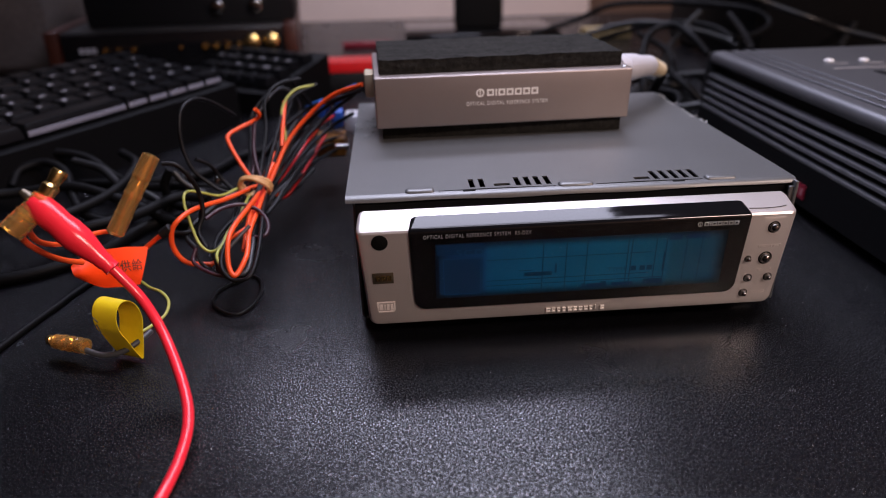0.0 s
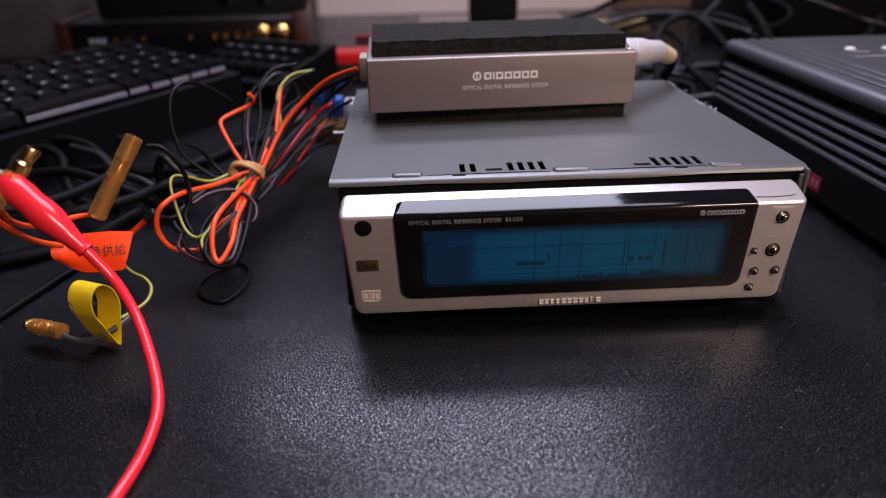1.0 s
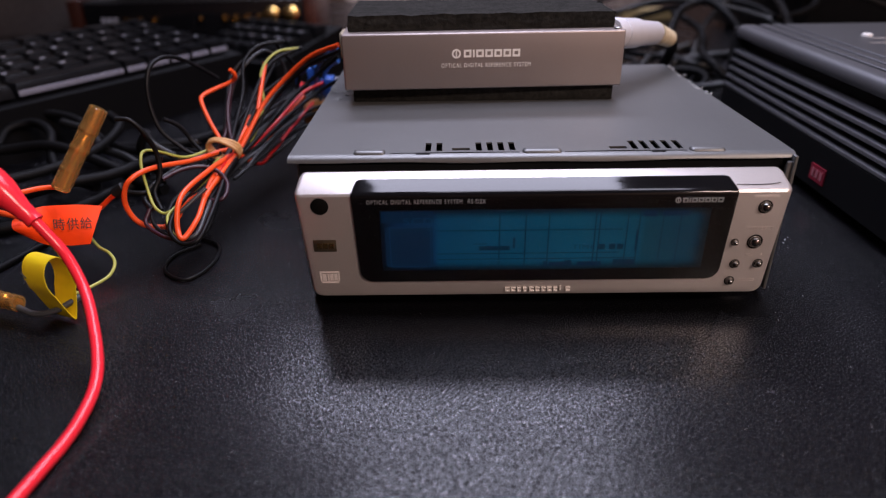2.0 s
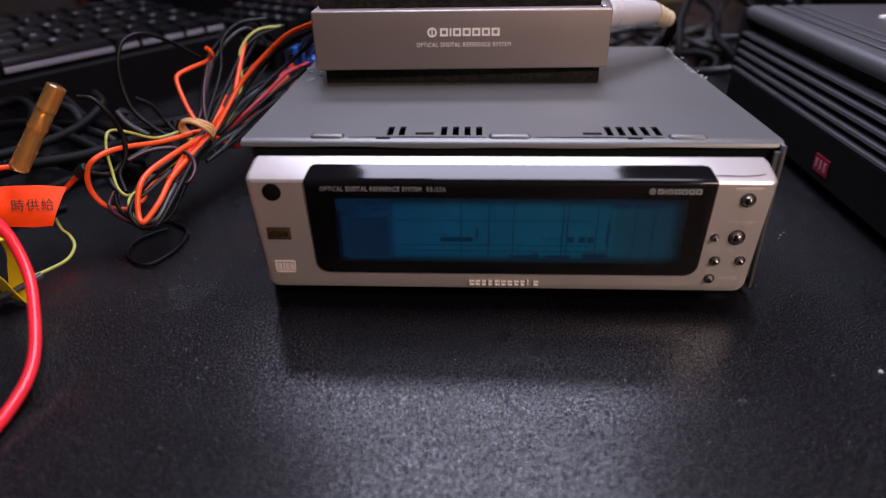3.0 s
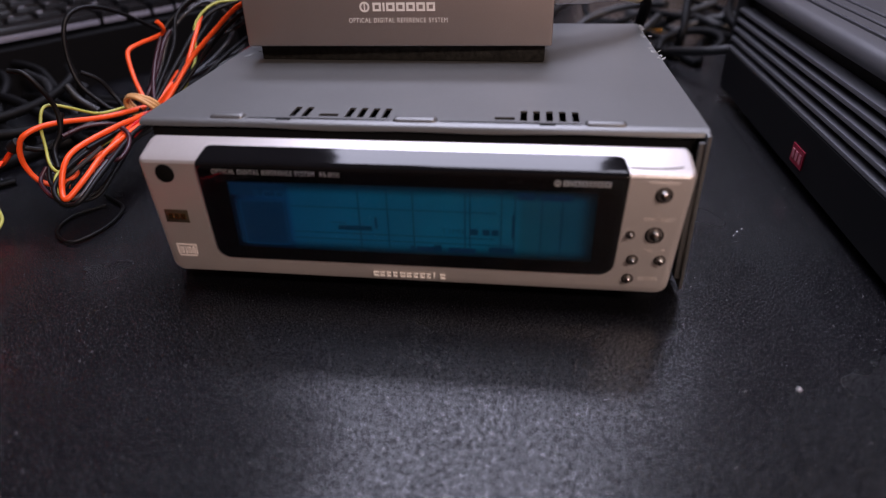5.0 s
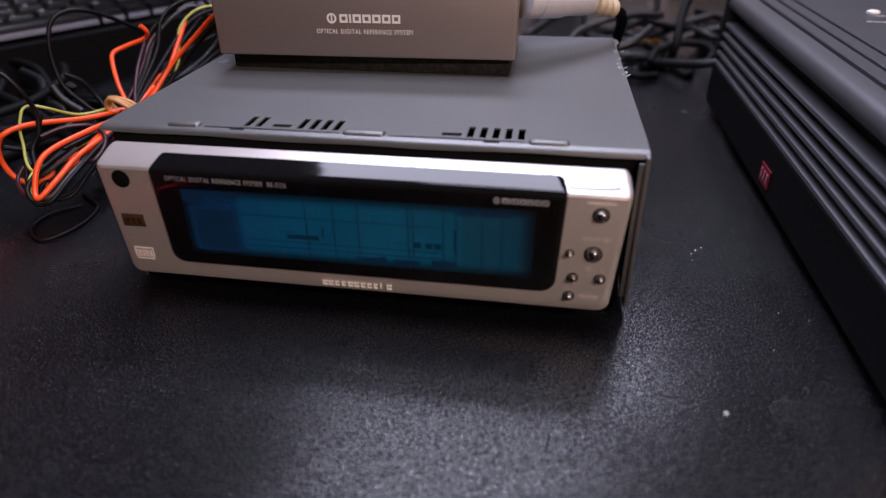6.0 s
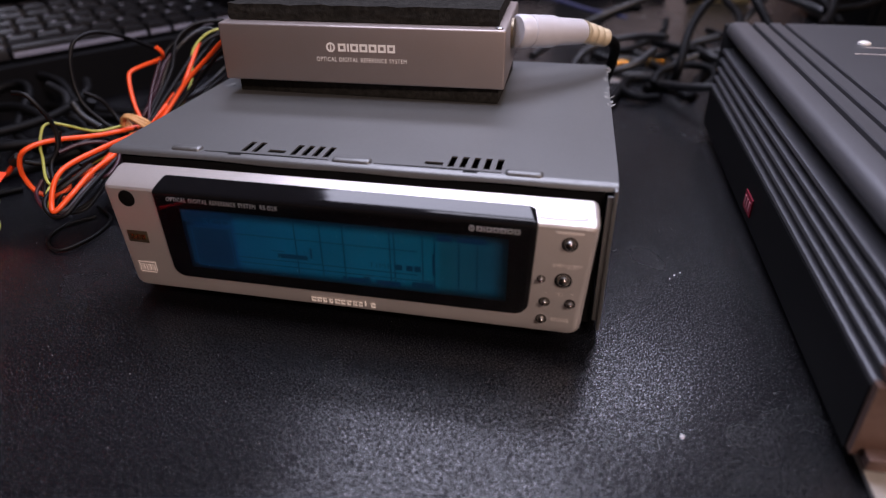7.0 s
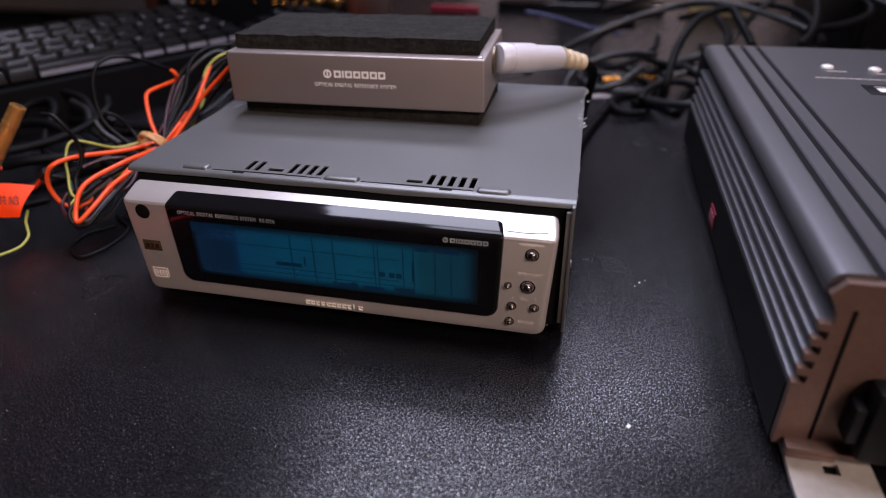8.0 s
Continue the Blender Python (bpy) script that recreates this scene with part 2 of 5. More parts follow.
def lathe(profile, centre=(0, 0, 0), axis=(0, 0, 1), sides=20):
    """profile: (distance along the axis, radius) from end to end."""
    q = Vector((0, 0, 1)).rotation_difference(Vector(axis).normalized())
    loops = []
    for h, r in profile:
        loops.append([Vector(centre) + q @ Vector((r * math.cos(2 * math.pi * i / sides), r * math.sin(2 * math.pi * i / sides), h)) for i in range(sides)])
    return loft(loops)


def between(a, b, profile, sides=18):
    """A turned form from a to b: profile in shares of the length and radii in metres."""
    a, b = Vector(a), Vector(b)
    d = b - a
    return lathe([(s * d.length, r) for s, r in profile], a, d, sides)


def smooth_path(pts, per=7):
    pts = [Vector(p) for p in pts]
    ends = [pts[0] * 2 - pts[1]] + pts + [pts[-1] * 2 - pts[-2]]
    out = []
    for i in range(1, len(ends) - 2):
        p0, p1, p2, p3 = ends[i - 1:i + 3]
        for k in range(per):
            u = k / per
            out.append(0.5 * (2 * p1 + (p2 - p0) * u + (2 * p0 - 5 * p1 + 4 * p2 - p3) * u * u + (3 * p1 - p0 - 3 * p2 + p3) * u ** 3))
    out.append(pts[-1])
    return out


def tube(pts, r, sides=10, per=7):
    path = smooth_path(pts, per)
    loops, normal = [], None
    for i, p in enumerate(path):
        d = (path[min(i + 1, len(path) - 1)] - path[max(i - 1, 0)]).normalized()
        if normal is None:
            normal = d.orthogonal().normalized()
        normal = (normal - d * normal.dot(d)).normalized()
        side = d.cross(normal)
        loops.append([p + r * (math.cos(2 * math.pi * k / sides) * normal + math.sin(2 * math.pi * k / sides) * side) for k in range(sides)])
    return loft(loops)


def wire(name, mat, r, pts, parent, label=""):
    return part(name, tube(pts, r), mat, parent, label, angle=60)


def rounded(half_top, half_bottom, z0, z1, r, y, n=5, cx=0.0, rt=None):
    """A rounded trapezium in the plane y, counted round from the lower right."""
    pts, rt = [], rt or r
    corners = [(half_bottom - r, z0 + r, -90, r), (half_top - rt, z1 - rt, 0, rt), (-half_top + rt, z1 - rt, 90, rt), (-half_bottom + r, z0 + r, 180, r)]
    for x, z, a0, r in corners:
        for k in range(n + 1):
            a = radians(a0 + 90 * k / n)
            pts.append((cx + x + r * math.cos(a), y, z + r * math.sin(a)))
    return pts


def punched(x0, x1, y0, y1, holes, z0, z1):
    """A plate with rectangular holes cut through it."""
    xs = sorted({x0, x1, *[h[0] for h in holes], *[h[1] for h in holes]})
    ys = sorted({y0, y1, *[h[2] for h in holes], *[h[3] for h in holes]})
    bm = bmesh.new()
    grid = {}

    def vert(i, j):
        if (i, j) not in grid:
            grid[i, j] = bm.verts.new((xs[i], ys[j], z1))
        return grid[i, j]

    for i in range(len(xs) - 1):
        for j in range(len(ys) - 1):
            cx, cy = (xs[i] + xs[i + 1]) / 2, (ys[j] + ys[j + 1]) / 2
            if not any(a < cx < b and c < cy < d for a, b, c, d in holes):
                bm.faces.new((vert(i, j), vert(i + 1, j), vert(i + 1, j + 1), vert(i, j + 1)))
    made = bmesh.ops.extrude_face_region(bm, geom=list(bm.faces))
    for v in made["geom"]:
        if isinstance(v, bmesh.types.BMVert):
            v.co.z = z0
    return bm


def text(name, words, size, m, mat, parent, label="", width=None, depth=0.00006):
    """Words in the built-in font as a thin raised mesh; width: the true width in metres."""
    cu = bpy.data.curves.new(name, "FONT")
    cu.body, cu.size, cu.extrude, cu.align_x, cu.align_y = words, size, depth, "CENTER", "CENTER"
    cu.space_character, cu.space_word = 1.18, 1.25
    tmp = bpy.data.objects.new(name, cu)
    scene.collection.objects.link(tmp)
    me = bpy.data.meshes.new_from_object(tmp.evaluated_get(bpy.context.evaluated_depsgraph_get()))
    bpy.data.objects.remove(tmp)
    if width and len(me.vertices):
        xs = [v.co.x for v in me.vertices]
        k = width / max(1e-6, max(xs) - min(xs))
        for v in me.vertices:
            v.co.x *= k
    me.materials.clear()
    me.materials.append(mat)
    ob = new(name, me)
    ob.parent = parent
    ob.matrix_basis = m
    if label:
        tagged(ob, label)
    return ob


FRONT = (90, 0, 0)  # turns flat lettering to face the front


# ---- the room ----
def slab(name, x0, x1, y0, y1, z0, z1, mat, label, category, bevel=0.0):
    return tagged(part(name, block(x0, x1, y0, y1, z0, z1, bevel), mat), label, category, kind="structure")


slab("floor", -2.6, 2.6, -2.6, 2.6, -0.80, -0.74, CARPET, "brown carpeted office floor under the desk", "floor")
slab("ceiling", -2.6, 2.6, -2.6, 2.6, 1.68, 1.74, CEIL, "dim grey tiled ceiling with light panels", "ceiling")
# wall darkened to cut desk sheen; an added panel keeps its visible part beige
slab("wall_north", -2.6, 2.6, 2.5, 2.6, -0.74, 1.68, WARM_WALL, "wall behind the desk, made dark brown to cut the desk sheen", "wall")
slab("added_beige_panel", -0.42, 0.72, 2.44, 2.498, -0.74, 0.50, WALL, "added pale beige panel along the wall behind the desk", "wall panel", 0.004)
slab("wall_south", -2.6, 2.6, -2.6, -2.5, -0.74, 1.68, WARM_WALL, "brown panelled wall facing the desk", "wall")
# unseen wall, darkened so the left of the desk reflects less
slab("wall_west", -2.6, -2.5, -2.5, 2.5, -0.74, 1.68, DARK_WALL, "unseen side wall, made dark grey to dim its reflection in the desk", "wall")
slab("wall_east", 2.5, 2.6, -2.5, 2.5, -0.74, 1.68, WARM_WALL, "brown panelled side wall", "wall")


def ceiling_light(x, y, sx, sy):
    o = thing("ceiling_light", "flat white ceiling light panel set in the ceiling", "ceiling light", pose(x, y, 1.68), "ceiling lights")
    part("frame", punched(-sx / 2 - 0.02, sx / 2 + 0.02, -sy / 2 - 0.02, sy / 2 + 0.02, [(-sx / 2, sx / 2, -sy / 2, sy / 2)], -0.025, 0.0), WHITE_PLASTIC, o)
    part("diffuser", block(-sx / 2, sx / 2, -sy / 2, sy / 2, -0.012, -0.004), DIFFUSER, o)


for x, y, z, sx, sy, watts, tone in LAMPS:
    ceiling_light(x, y, sx, sy)

desk = thing("desk", "black grained laminate desk with a scuffed top", "desk")
part("desktop", block(-1.1, 1.1, -0.42, 0.98, -0.028, 0.0, 0.003), DESK, desk)
for x in (-1.04, 1.04):
    for y in (-0.36, 0.92):
        part("leg", block(x - 0.03, x + 0.03, y - 0.03, y + 0.03, -0.74, -0.0285, 0.004), BLACK_MATT, desk)


def unseen_lamp_bar(post_x, post_y):
    """A wide unseen lamp bar, added to light the desk, held by an arm from a post."""
    o = thing("unseen_lamp_bar", "unseen black lamp with a long white light bar, added over the desk", "desk lamp")
    part("base", lathe([(0, 0.085), (0.010, 0.085), (0.016, 0.078), (0.018, 0.020)], (post_x, post_y, 0), (0, 0, 1), 32), BLACK_MATT, o)
    part("post", lathe([(0.0181, 0.010), (BAR_Z + 0.05, 0.010), (BAR_Z + 0.054, 0.007)], (post_x, post_y, 0), (0, 0, 1), 18), BLACK_MATT, o)
    part("arm", tube([(post_x, post_y, BAR_Z + 0.040), ((post_x + BAR_X) / 2, (post_y + BAR_Y) / 2, BAR_Z + 0.050), (BAR_X, BAR_Y, BAR_Z + 0.020)], 0.007), BLACK_MATT, o)
    head = part("head", block(BAR_X - BAR_W / 2 - 0.008, BAR_X + BAR_W / 2 + 0.008, BAR_Y - BAR_D / 2 - 0.008, BAR_Y + BAR_D / 2 + 0.008, BAR_Z + 0.002, BAR_Z + 0.024, 0.004), BLACK_MATT, o)
    part("diffuser", block(BAR_X - BAR_W / 2, BAR_X + BAR_W / 2, BAR_Y - BAR_D / 2, BAR_Y + BAR_D / 2, BAR_Z, BAR_Z + 0.0016), DIFFUSER, head)


unseen_lamp_bar(0.82, 0.62)


# ---- the head unit ----
unit = thing("car_stereo_head_unit", "silver car stereo with a wide blue display and grey steel case", "car stereo")
XL, XR, YB, ZT = -0.0888, 0.0888, 0.158, 0.0575

slots = [(x, x + 0.0021, 0.0185, 0.0275) for x in (-0.0405, -0.0365, -0.0222, -0.0182, -0.0142, -0.0102)]
slots += [(x, x + 0.0021, 0.0185, 0.0275) for x in (0.0335, 0.0375, 0.0415, 0.0455, 0.0495)]
notches = [(-0.0308, -0.0245, 0.0190, 0.0215), (0.0256, 0.0318, 0.0190, 0.0215)]
cover = part("top_cover", punched(XL, XR, 0.0148, YB, slots + notches, ZT - 0.0006, ZT), STEEL, unit, "grey steel top cover with vent slots and scratches")
for v in cover.data.vertices:
    if v.co.x > 0.08 and v.co.y > 0.1:
        v.co.x -= 0.0022
lip = []
for k in range(41):
    x = XL + (XR - XL) * k / 40
    sag = 0.0007 * math.sin(math.pi * k / 40) ** 2 + 0.0003 * math.sin(k * 0.55)
    low = ZT - 0.0018 - 0.7 * sag
    lip.append([(x, 0.0155, ZT + 0.0001), (x, 0.0142, ZT - 0.0001), (x, 0.0132, ZT - 0.0005), (x, 0.0127, ZT - 0.0012), (x, 0.0124, low), (x, 0.0130, low - 0.0001), (x, 0.0136, ZT - 0.0016), (x, 0.0150, ZT - 0.0008)])
part("front_lip", loft(lip), STEEL, unit, "folded front lip of the steel cover", angle=50)
# pressed seams of the cover's front edge: fine dark gaps with small lock notches
for x0, x1 in ((-0.0530, -0.0070), (0.0090, 0.0520)):
    part("seam_gap", loft([[(x0 + (x1 - x0) * u, 0.0159 + 0.0003 * math.sin(3 * u) - w * math.sin(math.pi * u), ZT + 0.00015), (x0 + (x1 - x0) * u, 0.0162 + 0.0003 * math.sin(3 * u) + w * math.sin(math.pi * u), ZT + 0.00015), (x0 + (x1 - x0) * u, 0.0161, ZT - 0.0004)] for u, w in [(k / 16, 0.00022) for k in range(17)]]), DARK_GAP, unit)
for x in (-0.0412, 0.0418):
    part("lock_notch", block(x - 0.0025, x + 0.0025, 0.0146, 0.0162, ZT - 0.0005, ZT + 0.0002, 0.0003), DARK_GAP, unit)
for x0, x1, y in ((-0.0660, -0.0545, 0.0160), (-0.0060, 0.0080, 0.0160), (0.0530, 0.0655, 0.0158)):
    part("raised_tab", block(x0, x1, y - 0.0012, y + 0.0034, ZT - 0.0020, ZT + 0.0011, 0.0015, 6), STEEL, unit, "raised stamped tab")
for s, x, y0 in ((-1, XL + 0.0025, 0.0150), (1, XR, 0.0104)):
    flank = part("side_wall", block(min(x, x - s * 0.0012), max(x, x - s * 0.0012), y0, YB, 0.0035, ZT - 0.0007, 0.0003), STEEL, unit)
    if s > 0:
        for v in flank.data.vertices:
            if v.co.y > 0.1:
                v.co.x -= 0.0022
    if s > 0:
        part("front_flange", block(x - 0.0030, x - 0.0002, 0.0112, 0.0128, 0.0070, ZT - 0.0030, 0.0004), STEEL, unit)
    for y, z in ((0.045, 0.045), (0.045, 0.014), (0.085, 0.04), (0.13, 0.02)):
        part("screw", lathe([(0, 0.0017), (0.0004, 0.0017), (0.0007, 0.0009)], (x - (0.0022 * (y - 0.015) / 0.143 if s > 0 else 0), y, z), (s, 0, 0), 12), BARE_STEEL, unit)
part("base_plate", block(XL + 0.0044, XR - 0.0064, 0.0140, YB, 0.0030, 0.0042), STEEL, unit)
part("rear_plate", block(XL + 0.0044, XR - 0.0064, YB - 0.0014, YB - 0.0002, 0.0044, ZT - 0.0013), BARE_STEEL, unit)
part("inner_frame", block(XL + 0.0036, XR - 0.0036, 0.0135, 0.0200, 0.0045, ZT - 0.0030), DARK_GAP, unit)
part("inner_deck", block(XL + 0.004, XR - 0.004, 0.0210, 0.120, 0.0060, ZT - 0.0050), DARK_GAP, unit)
for x in (-0.07, 0.07):
    for y in (0.04, 0.14):
        part("foot", lathe([(0, 0.004), (0.003, 0.004)], (x, y, 0.0), (0, 0, 1), 14), BLACK_MATT, unit)
# chipped glue and scratches along the rear edges of the cover
rng = random.Random(4)
for k in range(46):
    side = 1 if k % 2 else -1
    y = rng.uniform(0.09, 0.157)
    c = Vector((0.0892 - 0.0022 * (y - 0.015) / 0.143 + rng.gauss(-0.0006, 0.0009) if side > 0 else -0.0880 + abs(rng.gauss(0, 0.0075)), y, ZT + 0.0001))
    lx, ly = rng.uniform(0.0004, 0.0015), rng.uniform(0.0006, 0.0034)
    if side < 0:
        lx *= 2.0
    turn = Matrix.Rotation(rng.uniform(-0.5, 0.5), 3, "Z")
    bm = bmesh.new()
    bmesh.ops.create_icosphere(bm, subdivisions=2, radius=1.0)
    for v in bm.verts:
        w = 0.6 + 0.8 * noise.noise(v.co * 2.5 + Vector((k, 0, 0)))
        v.co = turn @ Vector((v.co.x * lx * w, v.co.y * ly * w, v.co.z * 0.00022)) + c
    part("glue_residue", bm, RESIDUE, unit, angle=80)

# silver nose with its sloping top
nose = part("faceplate", loft([
    rounded(0.0829, 0.0797, 0.0100, 0.0480, 0.0030, 0.0000, cx=-0.0004, rt=0.0012),
    rounded(0.0839, 0.0812, 0.0086, 0.0488, 0.0034, 0.0005, cx=-0.0004, rt=0.0012),
    rounded(0.0845, 0.0820, 0.0079, 0.0495, 0.0036, 0.0016, cx=-0.0004, rt=0.0014),
    rounded(0.0846, 0.0822, 0.0076, 0.0501, 0.0038, 0.0030, cx=-0.0004, rt=0.0016),
    rounded(0.0841, 0.0822, 0.0076, 0.0527, 0.0040, 0.0085, cx=-0.0004, rt=0.0020),
    rounded(0.0838, 0.0820, 0.0078, 0.0531, 0.0040, 0.0104, cx=-0.0004, rt=0.0022),
    rounded(0.0828, 0.0812, 0.0086, 0.0520, 0.0040, 0.0112, cx=-0.0004, rt=0.0022)]), SILVER, unit, "satin silver moulded faceplate with a sloping top edge", angle=22)
part("scratch", tube([(0.0655, 0.0024, 0.0500), (0.0720, 0.0022, 0.0499), (0.0775, 0.0025, 0.0500), (0.0805, 0.0030, 0.0503)], 0.00016, 6, 5), INK, unit, "dark scratch along the silver edge")
# display window: black backing, lettering, display, clear pane
part("bezel", loft([
    rounded(0.0648, 0.0634, 0.0156, 0.0477, 0.0040, -0.0008, rt=0.0005),
    rounded(0.0654, 0.0641, 0.0150, 0.0484, 0.0044, -0.0007, rt=0.0007),
    rounded(0.0657, 0.0644, 0.0148, 0.0490, 0.0045, -0.0002, rt=0.0010),
    rounded(0.0658, 0.0645, 0.0147, 0.0495, 0.0046, 0.0005, rt=0.0014),
    rounded(0.0658, 0.0645, 0.0147, 0.0508, 0.0046, 0.0026, rt=0.0026),
    rounded(0.0658, 0.0645, 0.0147, 0.0522, 0.0046, 0.0054, rt=0.0040),
    rounded(0.0652, 0.0640, 0.0150, 0.0515, 0.0046, 0.0062, rt=0.0040)]), BLACK_GLOSS, unit, "gloss black display surround", angle=40)
lcd = part("display_screen", block(-0.0560, 0.0570, -0.0011, -0.0009, 0.0198, 0.0432), LCD, unit, "dim blue-teal liquid crystal display")


def lcd_bar(name, x0, x1, z0, z1, mat=LCD_DARK, y=-0.00115):
    part(name, block(x0, x1, y, y + 0.00004, z0, z1), mat, lcd)


lcd_bar("dim_block", -0.0555, -0.0375, 0.0385, 0.0428, LCD_SHADE)
lcd_bar("dim_block", -0.0545, -0.0380, 0.0215, 0.0370, LCD_SHADE)
for x in (-0.0150, -0.0060, 0.0020, 0.0180, 0.0195, 0.0290, 0.0330, 0.0410, 0.0470):
    lcd_bar("grid_line", x, x + 0.00045, 0.0205, 0.0425)
for z, x0, x1 in ((0.0352, -0.0365, 0.0275), (0.0262, -0.0365, 0.0275), (0.0240, -0.0365, 0.0330)):
    lcd_bar("grid_line", x0, x1, z, z + 0.00034, y=-0.00120)
for x0, x1, z0, z1 in ((-0.0240, -0.0190, 0.0300, 0.0303), (-0.0100, -0.0092, 0.0285, 0.0325), (0.0010, 0.0020, 0.0210, 0.0230), (0.0030, 0.0110, 0.0210, 0.0228), (0.0130, 0.0215, 0.0210, 0.0228), (0.0340, 0.0390, 0.0400, 0.0424), (0.0405, 0.0500, 0.0402, 0.0422)):
    lcd_bar("segment_bar", x0, x1, z0, z1, LCD_SHADE, y=-0.00118)
text("display_word", "SCD", 0.0036, pose(-0.0428, -0.00122, 0.0390, *FRONT), LCD_PALE, lcd, width=0.0102, depth=0.00002)
text("display_word", "TIME", 0.0024, pose(0.0147, -0.00125, 0.0286, *FRONT), LCD_DARK, lcd, width=0.0078, depth=0.00002)
for x0, x1, z0, z1 in ((-0.0530, -0.0385, 0.0366, 0.0369), (-0.0530, -0.0385, 0.0212, 0.0215), (-0.0530, -0.0527, 0.0215, 0.0366), (-0.0388, -0.0385, 0.0215, 0.0366)):
    lcd_bar("dial_frame", x0, x1, z0, z1, LCD_PALE, y=-0.00122)
for x0, x1, z0, z1 in ((0.0325, 0.0333, 0.0268, 0.0352), (-0.0218, -0.0110, 0.0276, 0.0293), (0.0200, 0.0222, 0.0276, 0.0297), (0.0236, 0.0258, 0.0276, 0.0297), (0.0264, 0.0286, 0.0276, 0.0297), (0.0085, 0.0108, 0.0212, 0.0236), (0.0255, 0.0330, 0.0213, 0.0236)):
    lcd_bar("segment_bar", x0, x1, z0, z1, LCD_DARK, y=-0.00124)
text("lettering", "OPTICAL DIGITAL REFERENCE SYSTEM  RS-D2X", 0.0020, pose(-0.0400, -0.0009, 0.0461, *FRONT), WHITE_PRINT, unit, "small pale printed lettering", width=0.0405)


def emblem(parent, x, y, z, width, height, mat, n, m=None):
    """A maker's mark as plain shapes: a ring badge and a row of blocks."""
    r = height * 0.62
    ring = [[(x - width / 2 + r + q * math.cos(a), yy, z + q * math.sin(a)) for a in [2 * math.pi * k / 18 for k in range(18)]] for q, yy in ((r, y + 0.0001), (r, y), (r * 0.62, y), (r * 0.62, y + 0.0001))]
    part("emblem_ring", loft(ring, caps=False), mat, parent)
    part("emblem_bar", block(x - width / 2 + r * 0.86, x - width / 2 + r * 1.14, y, y + 0.0001, z - r * 0.6, z + r * 0.6), mat, parent)
    x0, w = x - width / 2 + 2.6 * r, width - 2.6 * r
    wide = [1.0, 0.36] + [1.0] * (n - 2)
    for k in range(n):
        a = x0 + w * sum(wide[:k]) / sum(wide)
        b = a + w / sum(wide) * (wide[k] - 0.16)
        t = min(b - a, height) * 0.27
        ring = [[(p, y + d, q) for p, q in ((a + e, z - height / 2 + e), (b - e, z - height / 2 + e), (b - e, z + height / 2 - e), (a + e, z + height / 2 - e))] for e, d in ((0, 0.0001), (0, 0), (t, 0), (t, 0.0001))]
        part("emblem_block", loft(ring, caps=False) if k != 1 else block(a, b, y, y + 0.0001, z - height / 2, z + height / 2), mat, parent)


emblem(unit, 0.0525, -0.0011, 0.0459, 0.0165, 0.0016, WHITE_PRINT, 7)
part("pane", loft([
    rounded(0.0642, 0.0628, 0.0161, 0.0470, 0.0040, -0.0016, rt=0.0006),
    rounded(0.0645, 0.0631, 0.0158, 0.0473, 0.0042, -0.0015, rt=0.0006),
    rounded(0.0645, 0.0631, 0.0158, 0.0473, 0.0042, -0.00125, rt=0.0006)]), PANE, unit, "clear glossy display pane", angle=40)

# buttons and marks on the nose
def button(x, z, r):
    well = part("button_well", lathe([(0, r * 1.38), (0.0003, r * 1.38), (0.00035, r * 1.12), (0.0001, r * 1.05)], (x, 0.0002, z), (0, -1, 0), 24), DARK_GAP, unit)
    part("button", lathe([(0, r * 0.98), (0.0006, r * 0.95), (0.0013, r * 0.80), (0.0018, r * 0.52), (0.0020, r * 0.12)], (x, 0.0, z), (0, -1, 0), 24), CHROME, well, "domed chrome push button", angle=60)


for x, z, r in ((0.0757, 0.0426, 0.0018), (0.0748, 0.0293, 0.0020), (0.0678, 0.0292, 0.0010), (0.0694, 0.0205, 0.0013), (0.0776, 0.0206, 0.0013), (0.0688, 0.0136, 0.0013)):
    button(x, z, r)
text("lettering", "OPEN/EJECT", 0.0016, pose(0.0755, -0.0001, 0.0345, *FRONT), GREY_MARK, unit, width=0.0090)
part("print_bar", block(0.0712, 0.0796, -0.00012, 0.0, 0.0461, 0.0469), GREY_MARK, unit)
text("lettering", "VOL", 0.0015, pose(0.0738, -0.0001, 0.0240, *FRONT), GREY_MARK, unit, width=0.0024)
text("lettering", "-", 0.0018, pose(0.0697, -0.0001, 0.0242, *FRONT), GREY_MARK, unit)
text("lettering", "+", 0.0018, pose(0.0780, -0.0001, 0.0242, *FRONT), GREY_MARK, unit)
text("lettering", "SOURCE", 0.0015, pose(0.0748, -0.0001, 0.0138, *FRONT), GREY_MARK, unit, width=0.0056)
part("sensor_window", lathe([(0, 0.0031), (0.00025, 0.0031), (0.0003, 0.0030)], (-0.0765, 0.0001, 0.0445), (0, -1, 0), 28), DARK_GAP, unit, "round black sensor window")
badge = part("badge", block(-0.0800, -0.0720, -0.0003, 0.0, 0.0272, 0.0318, 0.0001), BADGE, unit, "small dark bronze badge")
for k in range(3):
    part("badge_mark", block(-0.0788 + 0.0021 * k, -0.0771 + 0.0021 * k, -0.0005, -0.0003, 0.0285, 0.0305), GOLD, badge)
logo = part("disc_mark", block(-0.0790, -0.0720, -0.00012, 0.0, 0.0183, 0.0189), GREY_MARK, unit, "pale printed disc mark")
